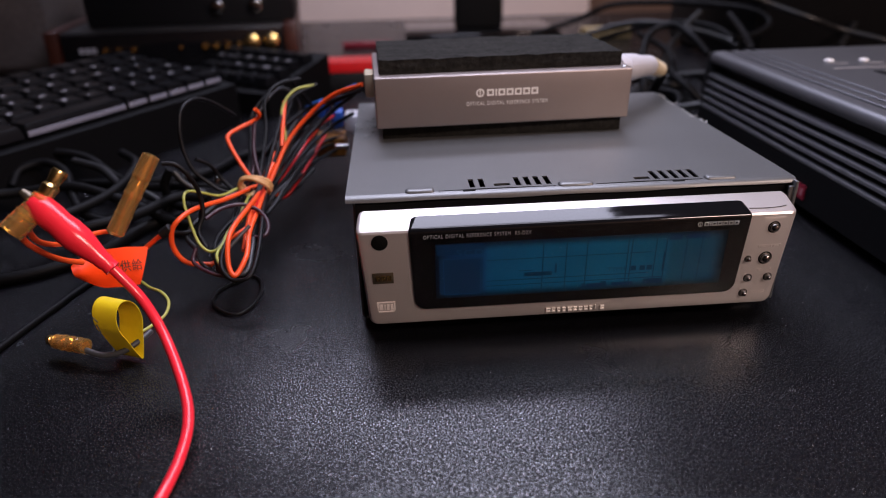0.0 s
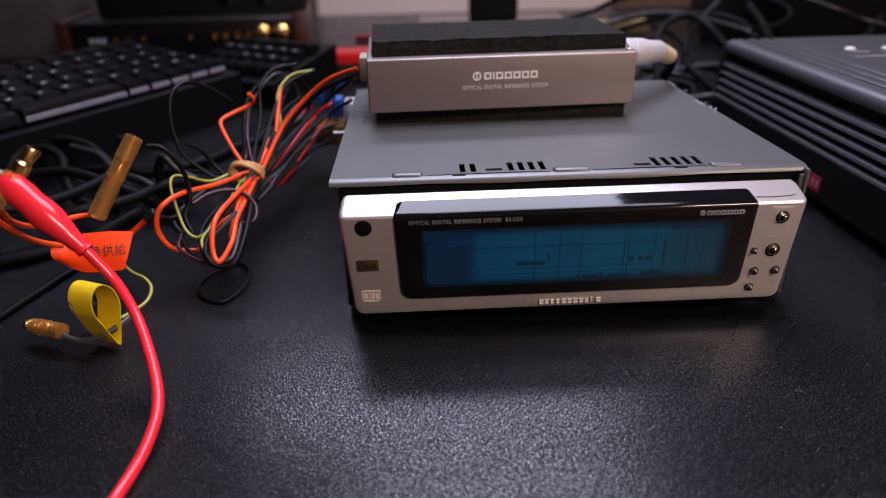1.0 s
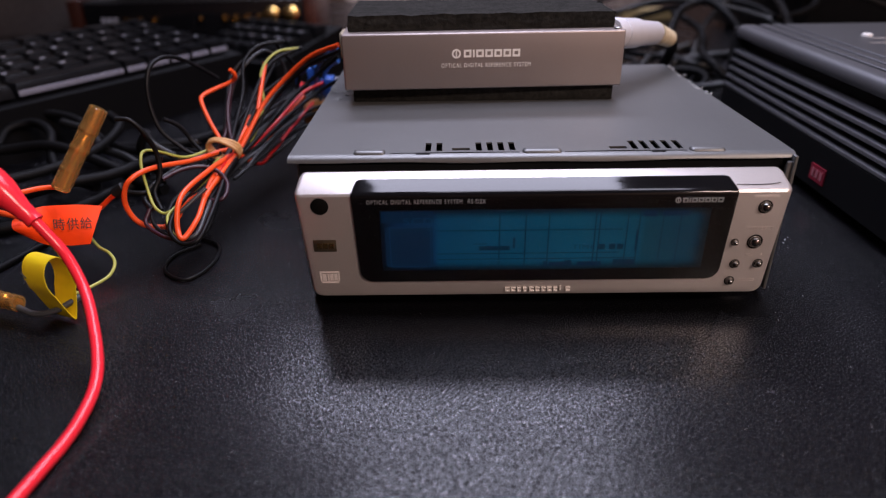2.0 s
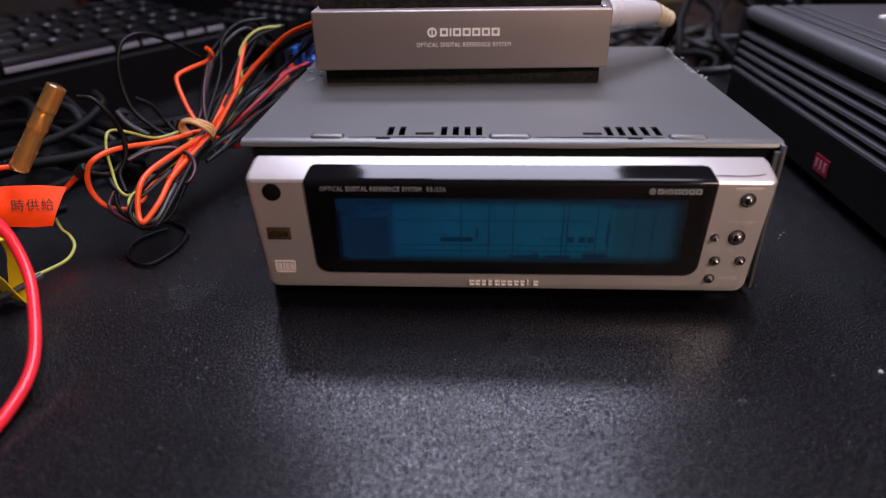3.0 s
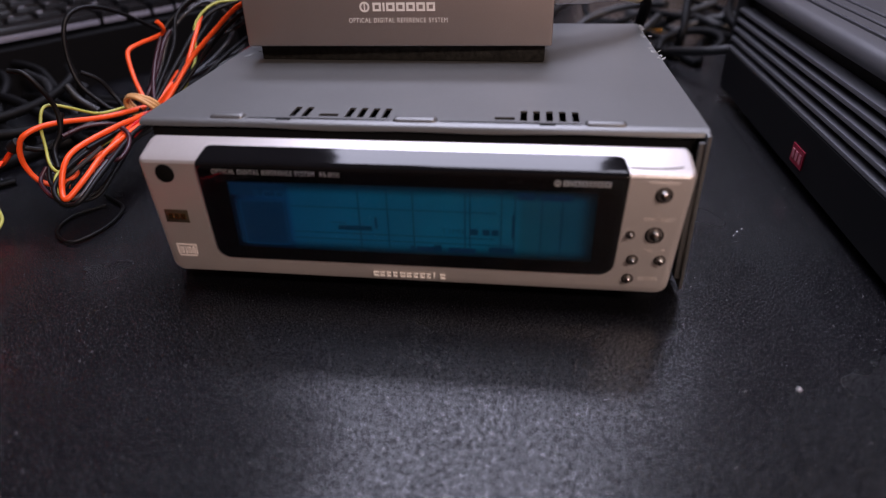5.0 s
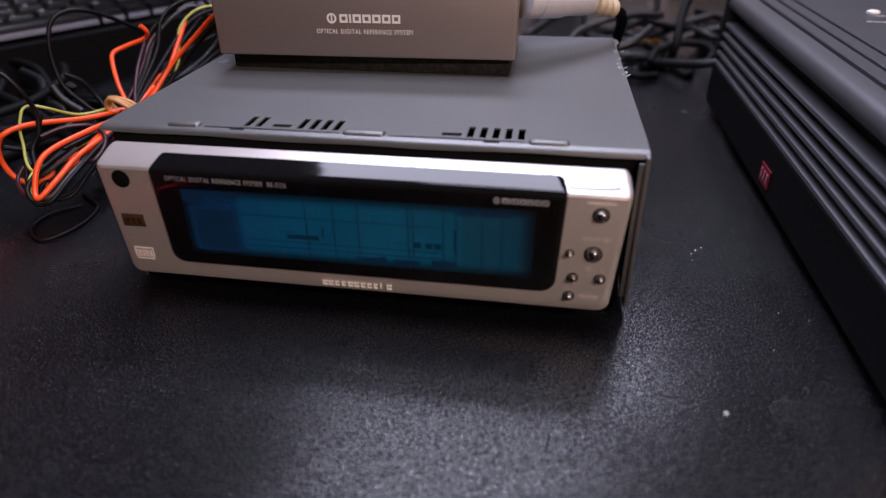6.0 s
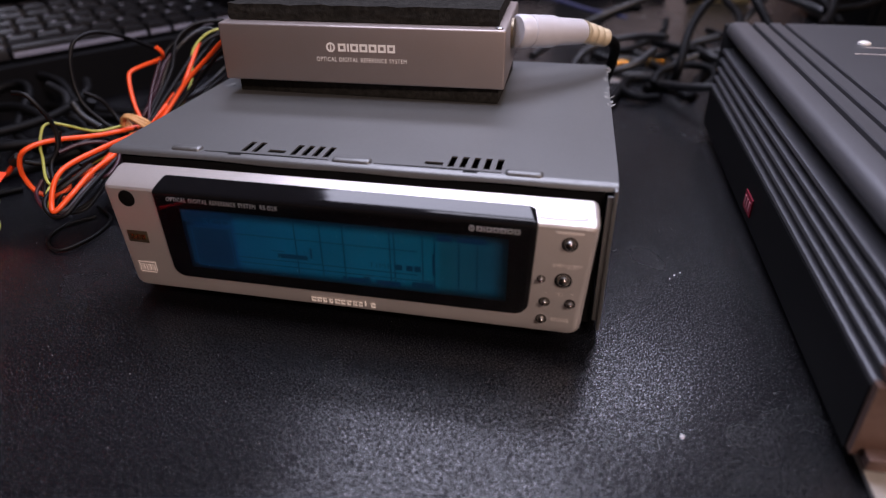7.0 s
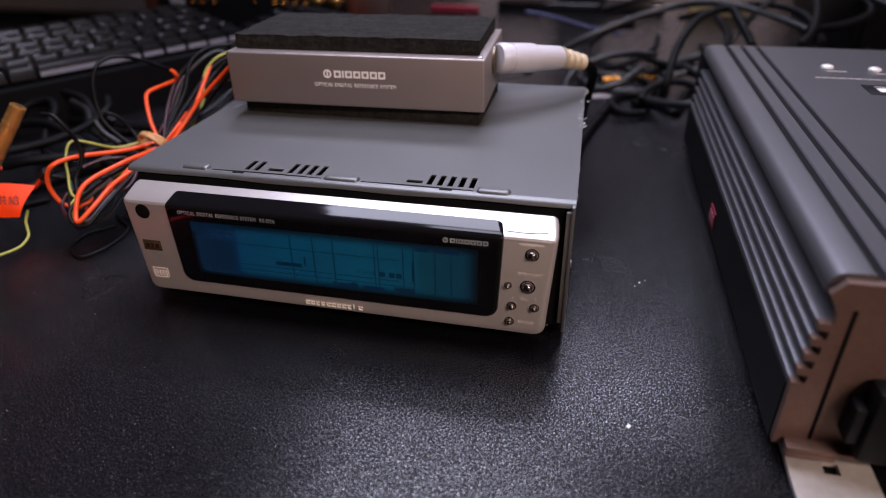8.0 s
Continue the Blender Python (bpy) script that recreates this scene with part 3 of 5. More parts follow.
for x0, x1, z0, z1 in ((-0.0790, -0.0785, 0.0150, 0.0183), (-0.0725, -0.0720, 0.0150, 0.0183), (-0.0782, -0.0768, 0.0152, 0.0177), (-0.0763, -0.0758, 0.0152, 0.0177), (-0.0754, -0.0743, 0.0152, 0.0177), (-0.0739, -0.0728, 0.0152, 0.0177), (-0.0785, -0.0725, 0.0142, 0.0147)):
    part("disc_mark_bar", block(x0, x1, -0.00014, -0.00002, z0, z1), GREY_MARK, logo)
for k, w in enumerate((1.0, 0.9, 0.75, 0.75, 1.0, 0.9, 0.9, 0.9, 0.75, 0.3, 0.95)):
    x0, x1, z0, z1 = -0.0122 + 0.0022 * k, -0.0122 + 0.0022 * k + 0.0019 * w, 0.0099, 0.0118 if k != 9 else 0.0123
    bm = block(x0, x1, -0.0005, 0.0, z1 - 0.0006, z1, 0.00012, 1)
    if w > 0.5:
        block(x0, x1, -0.0005, 0.0, z0, z0 + 0.0006, 0.00012, 1, bm)
    block(x0, x0 + 0.0006, -0.00052, 0.0, z0 + 0.0004, z1 - 0.0004, 0.00012, 1, bm)
    part("emblem_block", bm, SILVER_PRINT, unit)


# ---- the control box on top of it, between two foam sheets ----
tagged(part("foam_sheet", block(-0.0745, 0.0415, 0.0865, 0.142, ZT, 0.0640, 0.0006), FOAM), "dark foam sheet under the metal box on the stereo", "foam sheet", "foam sheets")
box = thing("control_box", "champagne grey metal control box lying on foam", "electronics box", pose(-0.0155, 0.0820, 0.0632, 0, 0, 1.9))
part("case", block(-0.0616, 0.0596, 0.0, 0.066, 0.0010, 0.0246, 0.0009, 3), BOX_GREY, box)
part("bottom_shadow_gap", block(-0.058, 0.056, 0.006, 0.06, 0.0009, 0.0012), DARK_GAP, box)
emblem(box, 0.0002, -0.0001, 0.0160, 0.0300, 0.0032, WHITE_PRINT, 7)
text("lettering", "OPTICAL DIGITAL REFERENCE SYSTEM", 0.0025, pose(0.0000, -0.0001, 0.0110, *FRONT), WHITE_PRINT, box, "small pale printed lettering", width=0.0385)
part("screw", lathe([(0, 0.0016), (0.0005, 0.0015), (0.0008, 0.0008)], (0.0566, 0.003, 0.0246), (0, 0, 1), 12), BARE_STEEL, box)
part("socket", lathe([(0, 0.0066), (0.0012, 0.0066), (0.0016, 0.0060)], (0.0594, 0.030, 0.0175), (1, 0, 0), 22), BADGE, box, "dull bronze socket")
part("side_connector", block(-0.0660, -0.0610, 0.030, 0.044, 0.009, 0.0205, 0.0008), CREAM_PLASTIC, box, "cream nylon connector")
rng = random.Random(7)
top_foam = block(-0.0590, 0.0560, 0.0065, 0.0620, 0.0249, 0.0312)
bmesh.ops.subdivide_edges(top_foam, edges=list(top_foam.edges), cuts=24, use_grid_fill=True)
for v in top_foam.verts:
    n = noise.noise(v.co * 260) + 0.6 * noise.noise(v.co * 700)
    if v.co.z > 0.0255:
        v.co.z += 0.0006 * n
    v.co.x += 0.0004 * noise.noise(v.co * 400 + Vector((9, 0, 0)))
    v.co.y += 0.0004 * noise.noise(v.co * 400 + Vector((0, 9, 0)))
foam_top = part("foam_sheet", top_foam, FOAM, angle=60)
foam_top.matrix_basis = pose(-0.0155, 0.0820, 0.0632, 0, 0, 1.9)
tagged(foam_top, "dark grey foam sheet lying on the metal box", "foam sheet", "foam sheets")

plug = thing("cable_plug", "white round plastic plug with cream strain relief in the metal box", "plug")
pa, pb, pc = Vector((0.0450, 0.1140, 0.0815)), Vector((0.0730, 0.1370, 0.0775)), Vector((0.0838, 0.1480, 0.0728))
part("plug_body", between(pa, pb, [(0, 0.0064), (0.03, 0.0071), (0.14, 0.0071), (0.15, 0.0066), (0.18, 0.0066), (0.19, 0.0070), (0.52, 0.0069), (0.60, 0.0061), (0.97, 0.0056), (1.0, 0.0050)], 24), WHITE_PLASTIC, plug)
part("strain_relief", between(pb, pc, [(k / 10, 0.0052 - 0.0010 * k / 10 - (0.0009 if k % 3 == 2 else 0)) for k in range(11)], 16), CREAM_PLASTIC, plug, "cream ribbed strain relief")
part("cable", tube([pc, (0.0890, 0.156, 0.068), (0.0895, 0.166, 0.058), (0.086, 0.180, 0.036), (0.085, 0.20, 0.010), (0.092, 0.25, 0.0035), (0.11, 0.33, 0.0035)], 0.0026), CABLE_BLACK, plug)


# ---- the amplifier ----
amp = thing("car_amplifier", "charcoal finned aluminium car amplifier on the desk", "amplifier", pose(0.1530, -0.0330, 0, 0, 0, 0.3))
AL, AW, AT = 0.264, 0.235, 0.0665


def rail(name, profile, mat, parent, y0=0.0, y1=AL, label=""):
    """A profile (x, z) drawn along the length."""
    return part(name, loft([[(x, y0, z) for x, z in profile], [(x, y1, z) for x, z in profile]]), mat, parent, label, angle=30)


def arc(cx, cz, r, a0, a1, n=6):
    return [(cx + r * math.cos(radians(a0 + (a1 - a0) * k / n)), cz + r * math.sin(radians(a0 + (a1 - a0) * k / n))) for k in range(n + 1)]


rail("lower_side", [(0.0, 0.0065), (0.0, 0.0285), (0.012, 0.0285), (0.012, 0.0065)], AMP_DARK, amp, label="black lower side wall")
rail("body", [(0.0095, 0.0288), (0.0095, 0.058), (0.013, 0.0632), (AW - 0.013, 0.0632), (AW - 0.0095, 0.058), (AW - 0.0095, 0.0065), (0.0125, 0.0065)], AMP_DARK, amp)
for k in range(5):
    z = 0.0287 + 0.0052 * k
    x = 0.0002 + 0.0005 * k
    rail("cooling_fin", [(x + 0.0004, z), (x, z + 0.0005), (x + 0.0003, z + 0.0018), (x + 0.0012, z + 0.0022), (0.0100, z + 0.0022), (0.0100, z)], AMP_METAL, amp)
rail("shoulder", [(0.0098, 0.0585), (0.0038, 0.0588)] + arc(0.0068, 0.0618, 0.0046, 215, 100) + [(0.0125, AT), (0.0135, AT - 0.0006), (0.0135, 0.0625)], AMP_METAL, amp, label="broad rounded top edge rail")
for x in (0.0158, 0.0242):
    rail("top_rib", [(x, 0.0630), (x, AT - 0.0005), (x + 0.0005, AT), (x + 0.0056, AT), (x + 0.0061, AT - 0.0005), (x + 0.0061, 0.0630)], AMP_METAL, amp)
rail("top_plate", [(0.0326, 0.0630), (0.0326, AT - 0.0005), (0.0331, AT), (AW - 0.034, AT), (AW - 0.033, AT - 0.0005), (AW - 0.033, 0.0630)], AMP_METAL, amp, label="flat charcoal top plate with printed markings")
for x in (AW - 0.0285, AW - 0.0210, AW - 0.0130):
    rail("top_rib", [(x, 0.0630), (x, AT - 0.0005), (x + 0.0005, AT), (x + 0.0040, AT), (x + 0.0045, AT - 0.0005), (x + 0.0045, 0.0630)], AMP_METAL, amp)
teeth = [(0.0004, 0.0075), (0.0004, 0.0286)]
for k in range(5):
    z, x = 0.0287 + 0.0052 * k, 0.0004 + 0.0005 * k
    teeth += [(x, z), (x, z + 0.0022), (x + 0.0034, z + 0.0024), (x + 0.0036, z + 0.0050)]
teeth += [(0.0042, 0.0585), (0.0026, 0.0610), (0.0060, 0.0650), (AW - 0.006, 0.0650), (AW - 0.001, 0.0600), (AW - 0.0005, 0.0075)]
end = rail("end_plate", teeth, END_METAL, amp, -0.0030, -0.0002, "bare grey-brown metal end plate")
part("end_groove", block(0.0095, 0.0103, -0.0034, -0.0030, 0.0110, 0.0570), DARK_GAP, end)
part("terminal_block", block(0.0190, 0.0950, -0.0120, -0.0030, 0.0120, 0.0370, 0.002), BLACK_MATT, amp, "black plastic terminal block")
part("terminal_block", block(0.0155, 0.0190, -0.0100, -0.0030, 0.0170, 0.0300, 0.001), BLACK_MATT, amp)
part("flange", block(0.0030, 0.0290, -0.0075, -0.0002, 0.0085, 0.0105, 0.0004), END_METAL, amp, "folded metal flange")
part("flange", block(0.0032, 0.0170, -0.0070, -0.0002, 0.0062, 0.0080, 0.0004), END_METAL, amp)
part("rear_plate", block(0.0010, AW - 0.001, AL + 0.0002, AL + 0.003, 0.0075, 0.0650, 0.001), BLACK_MATT, amp)
bracket = punched(0.0050, 0.0290, -0.0400, 0.012, [(0.0150, 0.0195, -0.0080, -0.0035)], 0.0012, 0.0028)
part("mounting_bracket", bracket, ZINC, amp, "zinc mounting bracket with a screw hole")
part("bracket_shadow_plate", block(0.0140, 0.0205, -0.0090, -0.0025, 0.0006, 0.0011), DARK_GAP, amp)
for x in (0.02, AW - 0.02):
    for y in (0.03, AL - 0.03):
        part("foot", lathe([(0, 0.006), (0.0066, 0.006)], (x, y, 0.0), (0, 0, 1), 16), BLACK_MATT, amp)
# red maker's plate: plain mark
plate = part("red_plate", block(-0.0006, 0.0, 0.1280, 0.1410, 0.0105, 0.0185), DIM_RED, amp, "small red plate with pale marks")
for k in range(3):
    part("plate_mark", block(-0.0009, -0.0006, 0.1295 + 0.0038 * k, 0.1318 + 0.0038 * k, 0.0125, 0.0165), PLATE_PINK, plate)
for x, y in ((0.0580, 0.2180), (0.0800, 0.2160), (0.1020, 0.2140), (0.1240, 0.2120)):
    part("indicator", lathe([(0, 0.0030), (0.0008, 0.0029), (0.0014, 0.0015)], (x, y, AT), (0, 0, 1), 18), SILVER_PRINT, amp, "small bright indicator cap")
    part("print_bar", block(x - 0.002, x + 0.007, y - 0.0085, y - 0.0073, AT, AT + 0.00012), GREY_PRINT, amp)
rp = random.Random(5)
x = 0.0470
while x < 0.1250:
    step = rp.uniform(0.0016, 0.0042)
    part("print_bar", block(x, x + step * 0.8, 0.1955, 0.1968, AT, AT + 0.00012), GREY_PRINT, amp)
    x += step
name_plate = part("name_plate", block(0.0640, 0.1150, 0.1690, 0.1850, AT, AT + 0.0003, 0.0001), AMP_DARK, amp, "dark name plate with pale marks")
for k in range(4):
    part("print_block", block(0.0690 + 0.0095 * k, 0.0755 + 0.0095 * k, 0.1730, 0.1790, AT + 0.0003, AT + 0.0005), WHITE_PRINT, name_plate)
part("print_bar", block(0.0690, 0.0980, 0.1812, 0.1820, AT + 0.0003, AT + 0.0005), GREY_PRINT, name_plate)


# ---- wiring harness beside the stereo ----
harness = thing("wiring_harness", "bundle of orange, black and lime wires tied with a rubber band", "wiring harness", pose(0, 0, 0))
wire('wire', ORANGE_PVC, 0.00114, [(-0.084, 0.1144, 0.0778), (-0.0995, 0.1241, 0.071), (-0.1125, 0.1274, 0.0611), (-0.1253, 0.122, 0.0484), (-0.1336, 0.109, 0.0338), (-0.1364, 0.1004, 0.0288), (-0.1366, 0.0766, 0.028), (-0.1369, 0.055, 0.0262), (-0.1356, 0.0388, 0.0229), (-0.1394, 0.0302, 0.0179), (-0.1424, 0.0334, 0.0212), (-0.1428, 0.0399, 0.0288), (-0.1419, 0.0496, 0.0318), (-0.1392, 0.0723, 0.0321), (-0.1382, 0.096, 0.0306), (-0.1336, 0.1133, 0.0385), (-0.1374, 0.0993, 0.0302), (-0.1394, 0.0723, 0.0277), (-0.1397, 0.0507, 0.0193)], harness)
wire('wire', ORANGE_PVC, 0.00114, [(-0.1567, 0.055, 0.0111), (-0.1655, 0.0507, 0.0148), (-0.1696, 0.0496, 0.0228), (-0.1687, 0.0496, 0.0311), (-0.1651, 0.0518, 0.0359), (-0.1602, 0.0615, 0.0366), (-0.1521, 0.0831, 0.032), (-0.1442, 0.0982, 0.031), (-0.1394, 0.1068, 0.0312), (-0.1336, 0.122, 0.0419)], harness)
wire('wire', ORANGE_PVC, 0.00106, [(-0.1434, 0.1036, 0.0338), (-0.1491, 0.109, 0.0408), (-0.1553, 0.1176, 0.0489), (-0.1563, 0.122, 0.0522), (-0.1518, 0.1263, 0.0544), (-0.1433, 0.1306, 0.0574), (-0.14, 0.1284, 0.061), (-0.1414, 0.1263, 0.0646)], harness)
wire('wire', ORANGE_PVC, 0.00114, [(-0.1297, 0.1241, 0.0442), (-0.1296, 0.1371, 0.0545), (-0.129, 0.1468, 0.0629)], harness)
wire('wire', ORANGE_PVC, 0.00106, [(-0.1164, 0.1738, 0.0384), (-0.1249, 0.1522, 0.0315), (-0.1303, 0.1252, 0.0244), (-0.1327, 0.109, 0.0227), (-0.137, 0.0993, 0.0293), (-0.1378, 0.0723, 0.0255), (-0.1376, 0.0507, 0.0212)], harness)
wire('wire', ORANGE_PVC, 0.00114, [(-0.1899, 0.055, 0.0183), (-0.1843, 0.055, 0.0209), (-0.1761, 0.0528, 0.0272), (-0.169, 0.0507, 0.0311)], harness)
wire('wire', ORANGE_PVC, 0.00106, [(-0.1899, 0.0453, 0.0348), (-0.1946, 0.0356, 0.0381), (-0.1996, 0.0204, 0.0412), (-0.1991, 0.0053, 0.0495), (-0.1967, -0.0033, 0.0586)], harness)
wire('wire', ORANGE_PVC, 0.00114, [(-0.1969, -0.0055, 0.0607), (-0.201, -0.0001, 0.053), (-0.2016, 0.0096, 0.0429), (-0.1991, 0.0161, 0.0364), (-0.1956, 0.0226, 0.0316)], harness)
wire('wire', ORANGE_PVC, 0.00099, [(-0.1391, 0.0658, 0.0247), (-0.1476, 0.055, 0.0222), (-0.1483, 0.0496, 0.0187), (-0.1537, 0.0442, 0.0161)], harness)
wire('wire', LIME_PVC, 0.00065, [(-0.1122, 0.163, 0.0681), (-0.1238, 0.1522, 0.0677), (-0.1302, 0.1414, 0.0596), (-0.1284, 0.1306, 0.0452), (-0.1323, 0.1144, 0.0318), (-0.138, 0.096, 0.0282), (-0.1427, 0.0723, 0.0264), (-0.1462, 0.0507, 0.0251), (-0.1485, 0.0399, 0.0231), (-0.1447, 0.0334, 0.0186), (-0.1403, 0.0312, 0.014)], harness)
wire('wire', LIME_PVC, 0.00065, [(-0.1444, 0.0982, 0.028), (-0.1452, 0.0766, 0.0266), (-0.1478, 0.0604, 0.0248), (-0.1487, 0.0496, 0.0231), (-0.1528, 0.0464, 0.0218), (-0.1579, 0.0496, 0.024), (-0.1616, 0.055, 0.0298), (-0.163, 0.0572, 0.0346), (-0.1651, 0.0615, 0.0383), (-0.1658, 0.0658, 0.0417), (-0.1646, 0.0701, 0.0417), (-0.1609, 0.0744, 0.0392), (-0.1554, 0.0852, 0.033), (-0.1486, 0.0982, 0.0321)], harness)
wire('wire', BLACK_PVC, 0.00101, [(-0.147, 0.1068, 0.0292), (-0.1444, 0.109, 0.034), (-0.147, 0.1306, 0.0483), (-0.1457, 0.1414, 0.0591), (-0.1354, 0.1522, 0.0687), (-0.1282, 0.163, 0.071), (-0.1239, 0.1684, 0.0641), (-0.1179, 0.1738, 0.0522), (-0.1215, 0.1738, 0.0412), (-0.1304, 0.1522, 0.0372), (-0.1363, 0.1306, 0.0345), (-0.1431, 0.109, 0.0285)], harness)
wire('wire', GREY_PVC, 0.00084, [(-0.1462, 0.109, 0.0299), (-0.1482, 0.1306, 0.0402), (-0.1452, 0.1414, 0.0544), (-0.1394, 0.1522, 0.0632), (-0.1331, 0.163, 0.0668), (-0.1268, 0.1684, 0.0615), (-0.125, 0.1716, 0.0505), (-0.1317, 0.163, 0.0405), (-0.1374, 0.1414, 0.0343), (-0.1423, 0.1144, 0.0295)], harness)
wire('wire', PURPLE_PVC, 0.00092, [(-0.1493, 0.1036, 0.0275), (-0.1438, 0.109, 0.0354), (-0.145, 0.1252, 0.0445), (-0.1456, 0.136, 0.0528), (-0.144, 0.1414, 0.0571)], harness)
wire('wire', BLACK_PVC, 0.00101, [(-0.1486, 0.1004, 0.0244), (-0.1437, 0.1133, 0.034), (-0.1375, 0.1306, 0.043), (-0.1295, 0.1522, 0.049), (-0.1169, 0.163, 0.0553), (-0.0947, 0.1284, 0.0681)], harness)
wire('wire', BLACK_PVC, 0.00084, [(-0.1499, 0.0982, 0.0266), (-0.15, 0.0766, 0.0225), (-0.1472, 0.055, 0.0212), (-0.1506, 0.0442, 0.0148), (-0.1444, 0.0399, 0.012), (-0.137, 0.0442, 0.0125), (-0.1349, 0.055, 0.0176), (-0.1362, 0.0712, 0.0222), (-0.1417, 0.0928, 0.0259)], harness)
wire('wire', BLACK_PVC, 0.00084, [(-0.1484, 0.0982, 0.0258), (-0.1382, 0.0766, 0.024), (-0.1358, 0.0604, 0.019), (-0.137, 0.0485, 0.0142), (-0.1419, 0.042, 0.0122), (-0.1501, 0.042, 0.0126), (-0.1578, 0.0464, 0.0162), (-0.1612, 0.0518, 0.0212)], harness)
wire('wire', BLACK_PVC, 0.00067, [(-0.1506, 0.0664, 0.0012), (-0.1363, 0.056, 0.0012), (-0.1337, 0.0387, 0.0012), (-0.1402, 0.0259, 0.0012), (-0.1518, 0.0335, 0.0012), (-0.1533, 0.0467, 0.0012), (-0.1449, 0.0573, 0.0012)], harness)
wire('wire', DARK_PVC, 0.00185, [(-0.143, 0.109, 0.0228), (-0.1388, 0.1252, 0.026), (-0.1327, 0.1468, 0.0291), (-0.1273, 0.1792, 0.0313), (-0.1252, 0.2008, 0.0327)], harness)
wire('wire', DARK_PVC, 0.00185, [(-0.1438, 0.1144, 0.0229), (-0.1392, 0.1306, 0.0272), (-0.1346, 0.1576, 0.0312), (-0.1266, 0.1846, 0.0357)], harness)
wire('wire', RED_PLASTIC, 0.00252, [(-0.1329, 0.122, 0.023), (-0.1318, 0.1468, 0.0261), (-0.1292, 0.1792, 0.0294), (-0.1268, 0.217, 0.0346)], harness)
wire('wire', SKY_PVC, 0.00134, [(-0.1094, 0.1846, 0.0532), (-0.1185, 0.1954, 0.0492), (-0.126, 0.2062, 0.0424), (-0.1265, 0.2062, 0.0347)], harness)
wire('splice_tape', DARK_PVC, 0.00185, [(-0.182, 0.1047, 0.0393), (-0.1769, 0.1036, 0.0329), (-0.1687, 0.1036, 0.0274)], harness)
wire('wire', LIME_PVC, 0.00065, [(-0.1889, 0.0496, 0.009), (-0.1798, 0.0388, 0.0099), (-0.1717, 0.0312, 0.011), (-0.1681, 0.0269, 0.0086), (-0.1683, 0.0204, 0.0062), (-0.172, 0.0118, 0.0061), (-0.1755, 0.0075, 0.006)], harness)
wire('wire', PURPLE_PVC, 0.00092, [(-0.1358, 0.0982, 0.0303), (-0.1409, 0.109, 0.0373), (-0.1436, 0.1198, 0.0461), (-0.1433, 0.1306, 0.0568)], harness)
wire('wire', PURPLE_PVC, 0.00092, [(-0.1568, 0.0604, 0.0316), (-0.1512, 0.068, 0.0331), (-0.1436, 0.0744, 0.0322), (-0.1356, 0.0723, 0.0298), (-0.13, 0.0636, 0.0275), (-0.1295, 0.055, 0.0249), (-0.1347, 0.055, 0.0238), (-0.1391, 0.0604, 0.0249)], harness)
wire('wire', PURPLE_PVC, 0.00084, [(-0.1601, 0.0496, 0.0222), (-0.1603, 0.0442, 0.0179), (-0.1504, 0.0356, 0.0164), (-0.1411, 0.0312, 0.0163)], harness)
wire('wire', BLACK_PVC, 0.00101, [(-0.0843, 0.1176, 0.0743), (-0.1, 0.1263, 0.0669), (-0.115, 0.1306, 0.0557), (-0.1257, 0.1252, 0.0436), (-0.1319, 0.1133, 0.0337), (-0.1353, 0.1004, 0.0285), (-0.1339, 0.0766, 0.0285), (-0.1322, 0.0604, 0.0268), (-0.131, 0.0399, 0.0227), (-0.1334, 0.0291, 0.0176), (-0.1406, 0.0291, 0.0164), (-0.1455, 0.0334, 0.0214), (-0.1454, 0.0496, 0.0256), (-0.1425, 0.0723, 0.0278), (-0.1378, 0.0982, 0.0319), (-0.1342, 0.1176, 0.0433), (-0.1298, 0.1414, 0.058), (-0.1241, 0.1522, 0.0646), (-0.1122, 0.163, 0.0681)], harness)
wire('wire', DARK_PVC, 0.00101, [(-0.1026, 0.1846, 0.0273), (-0.1129, 0.163, 0.0303), (-0.1216, 0.136, 0.0301), (-0.1285, 0.1133, 0.0256), (-0.1343, 0.0982, 0.0208), (-0.1363, 0.0993, 0.028), (-0.1363, 0.0723, 0.0234), (-0.1356, 0.0507, 0.0231)], harness)
wire('wire', DARK_PVC, 0.00101, [(-0.1043, 0.1792, 0.0247), (-0.1157, 0.1522, 0.0259), (-0.1232, 0.1306, 0.0247), (-0.1298, 0.109, 0.0225), (-0.1359, 0.0896, 0.0199)], harness)
wire('wire', GREY_PVC, 0.00101, [(-0.1113, 0.1846, 0.0295), (-0.1202, 0.1522, 0.0296), (-0.1278, 0.1198, 0.0263), (-0.1346, 0.1004, 0.0247), (-0.1372, 0.0723, 0.0246), (-0.1346, 0.0464, 0.0224), (-0.1353, 0.0334, 0.018), (-0.1428, 0.0334, 0.0163)], harness)
wire('wire', GREY_PVC, 0.00092, [(-0.1329, 0.1306, 0.0454), (-0.138, 0.1155, 0.0348), (-0.1403, 0.0982, 0.0289), (-0.1454, 0.0723, 0.0265), (-0.1487, 0.055, 0.0232), (-0.1547, 0.0496, 0.0176)], harness)
wire('wire', BLACK_PVC, 0.00092, [(-0.1215, 0.163, 0.0716), (-0.1327, 0.1522, 0.0712), (-0.1387, 0.1414, 0.0646), (-0.1381, 0.1306, 0.0519), (-0.1394, 0.1133, 0.0388), (-0.1398, 0.0982, 0.0305), (-0.1434, 0.0766, 0.0275), (-0.1495, 0.0658, 0.0253), (-0.1527, 0.055, 0.0219), (-0.1492, 0.0399, 0.0196), (-0.1435, 0.0312, 0.0164)], harness)
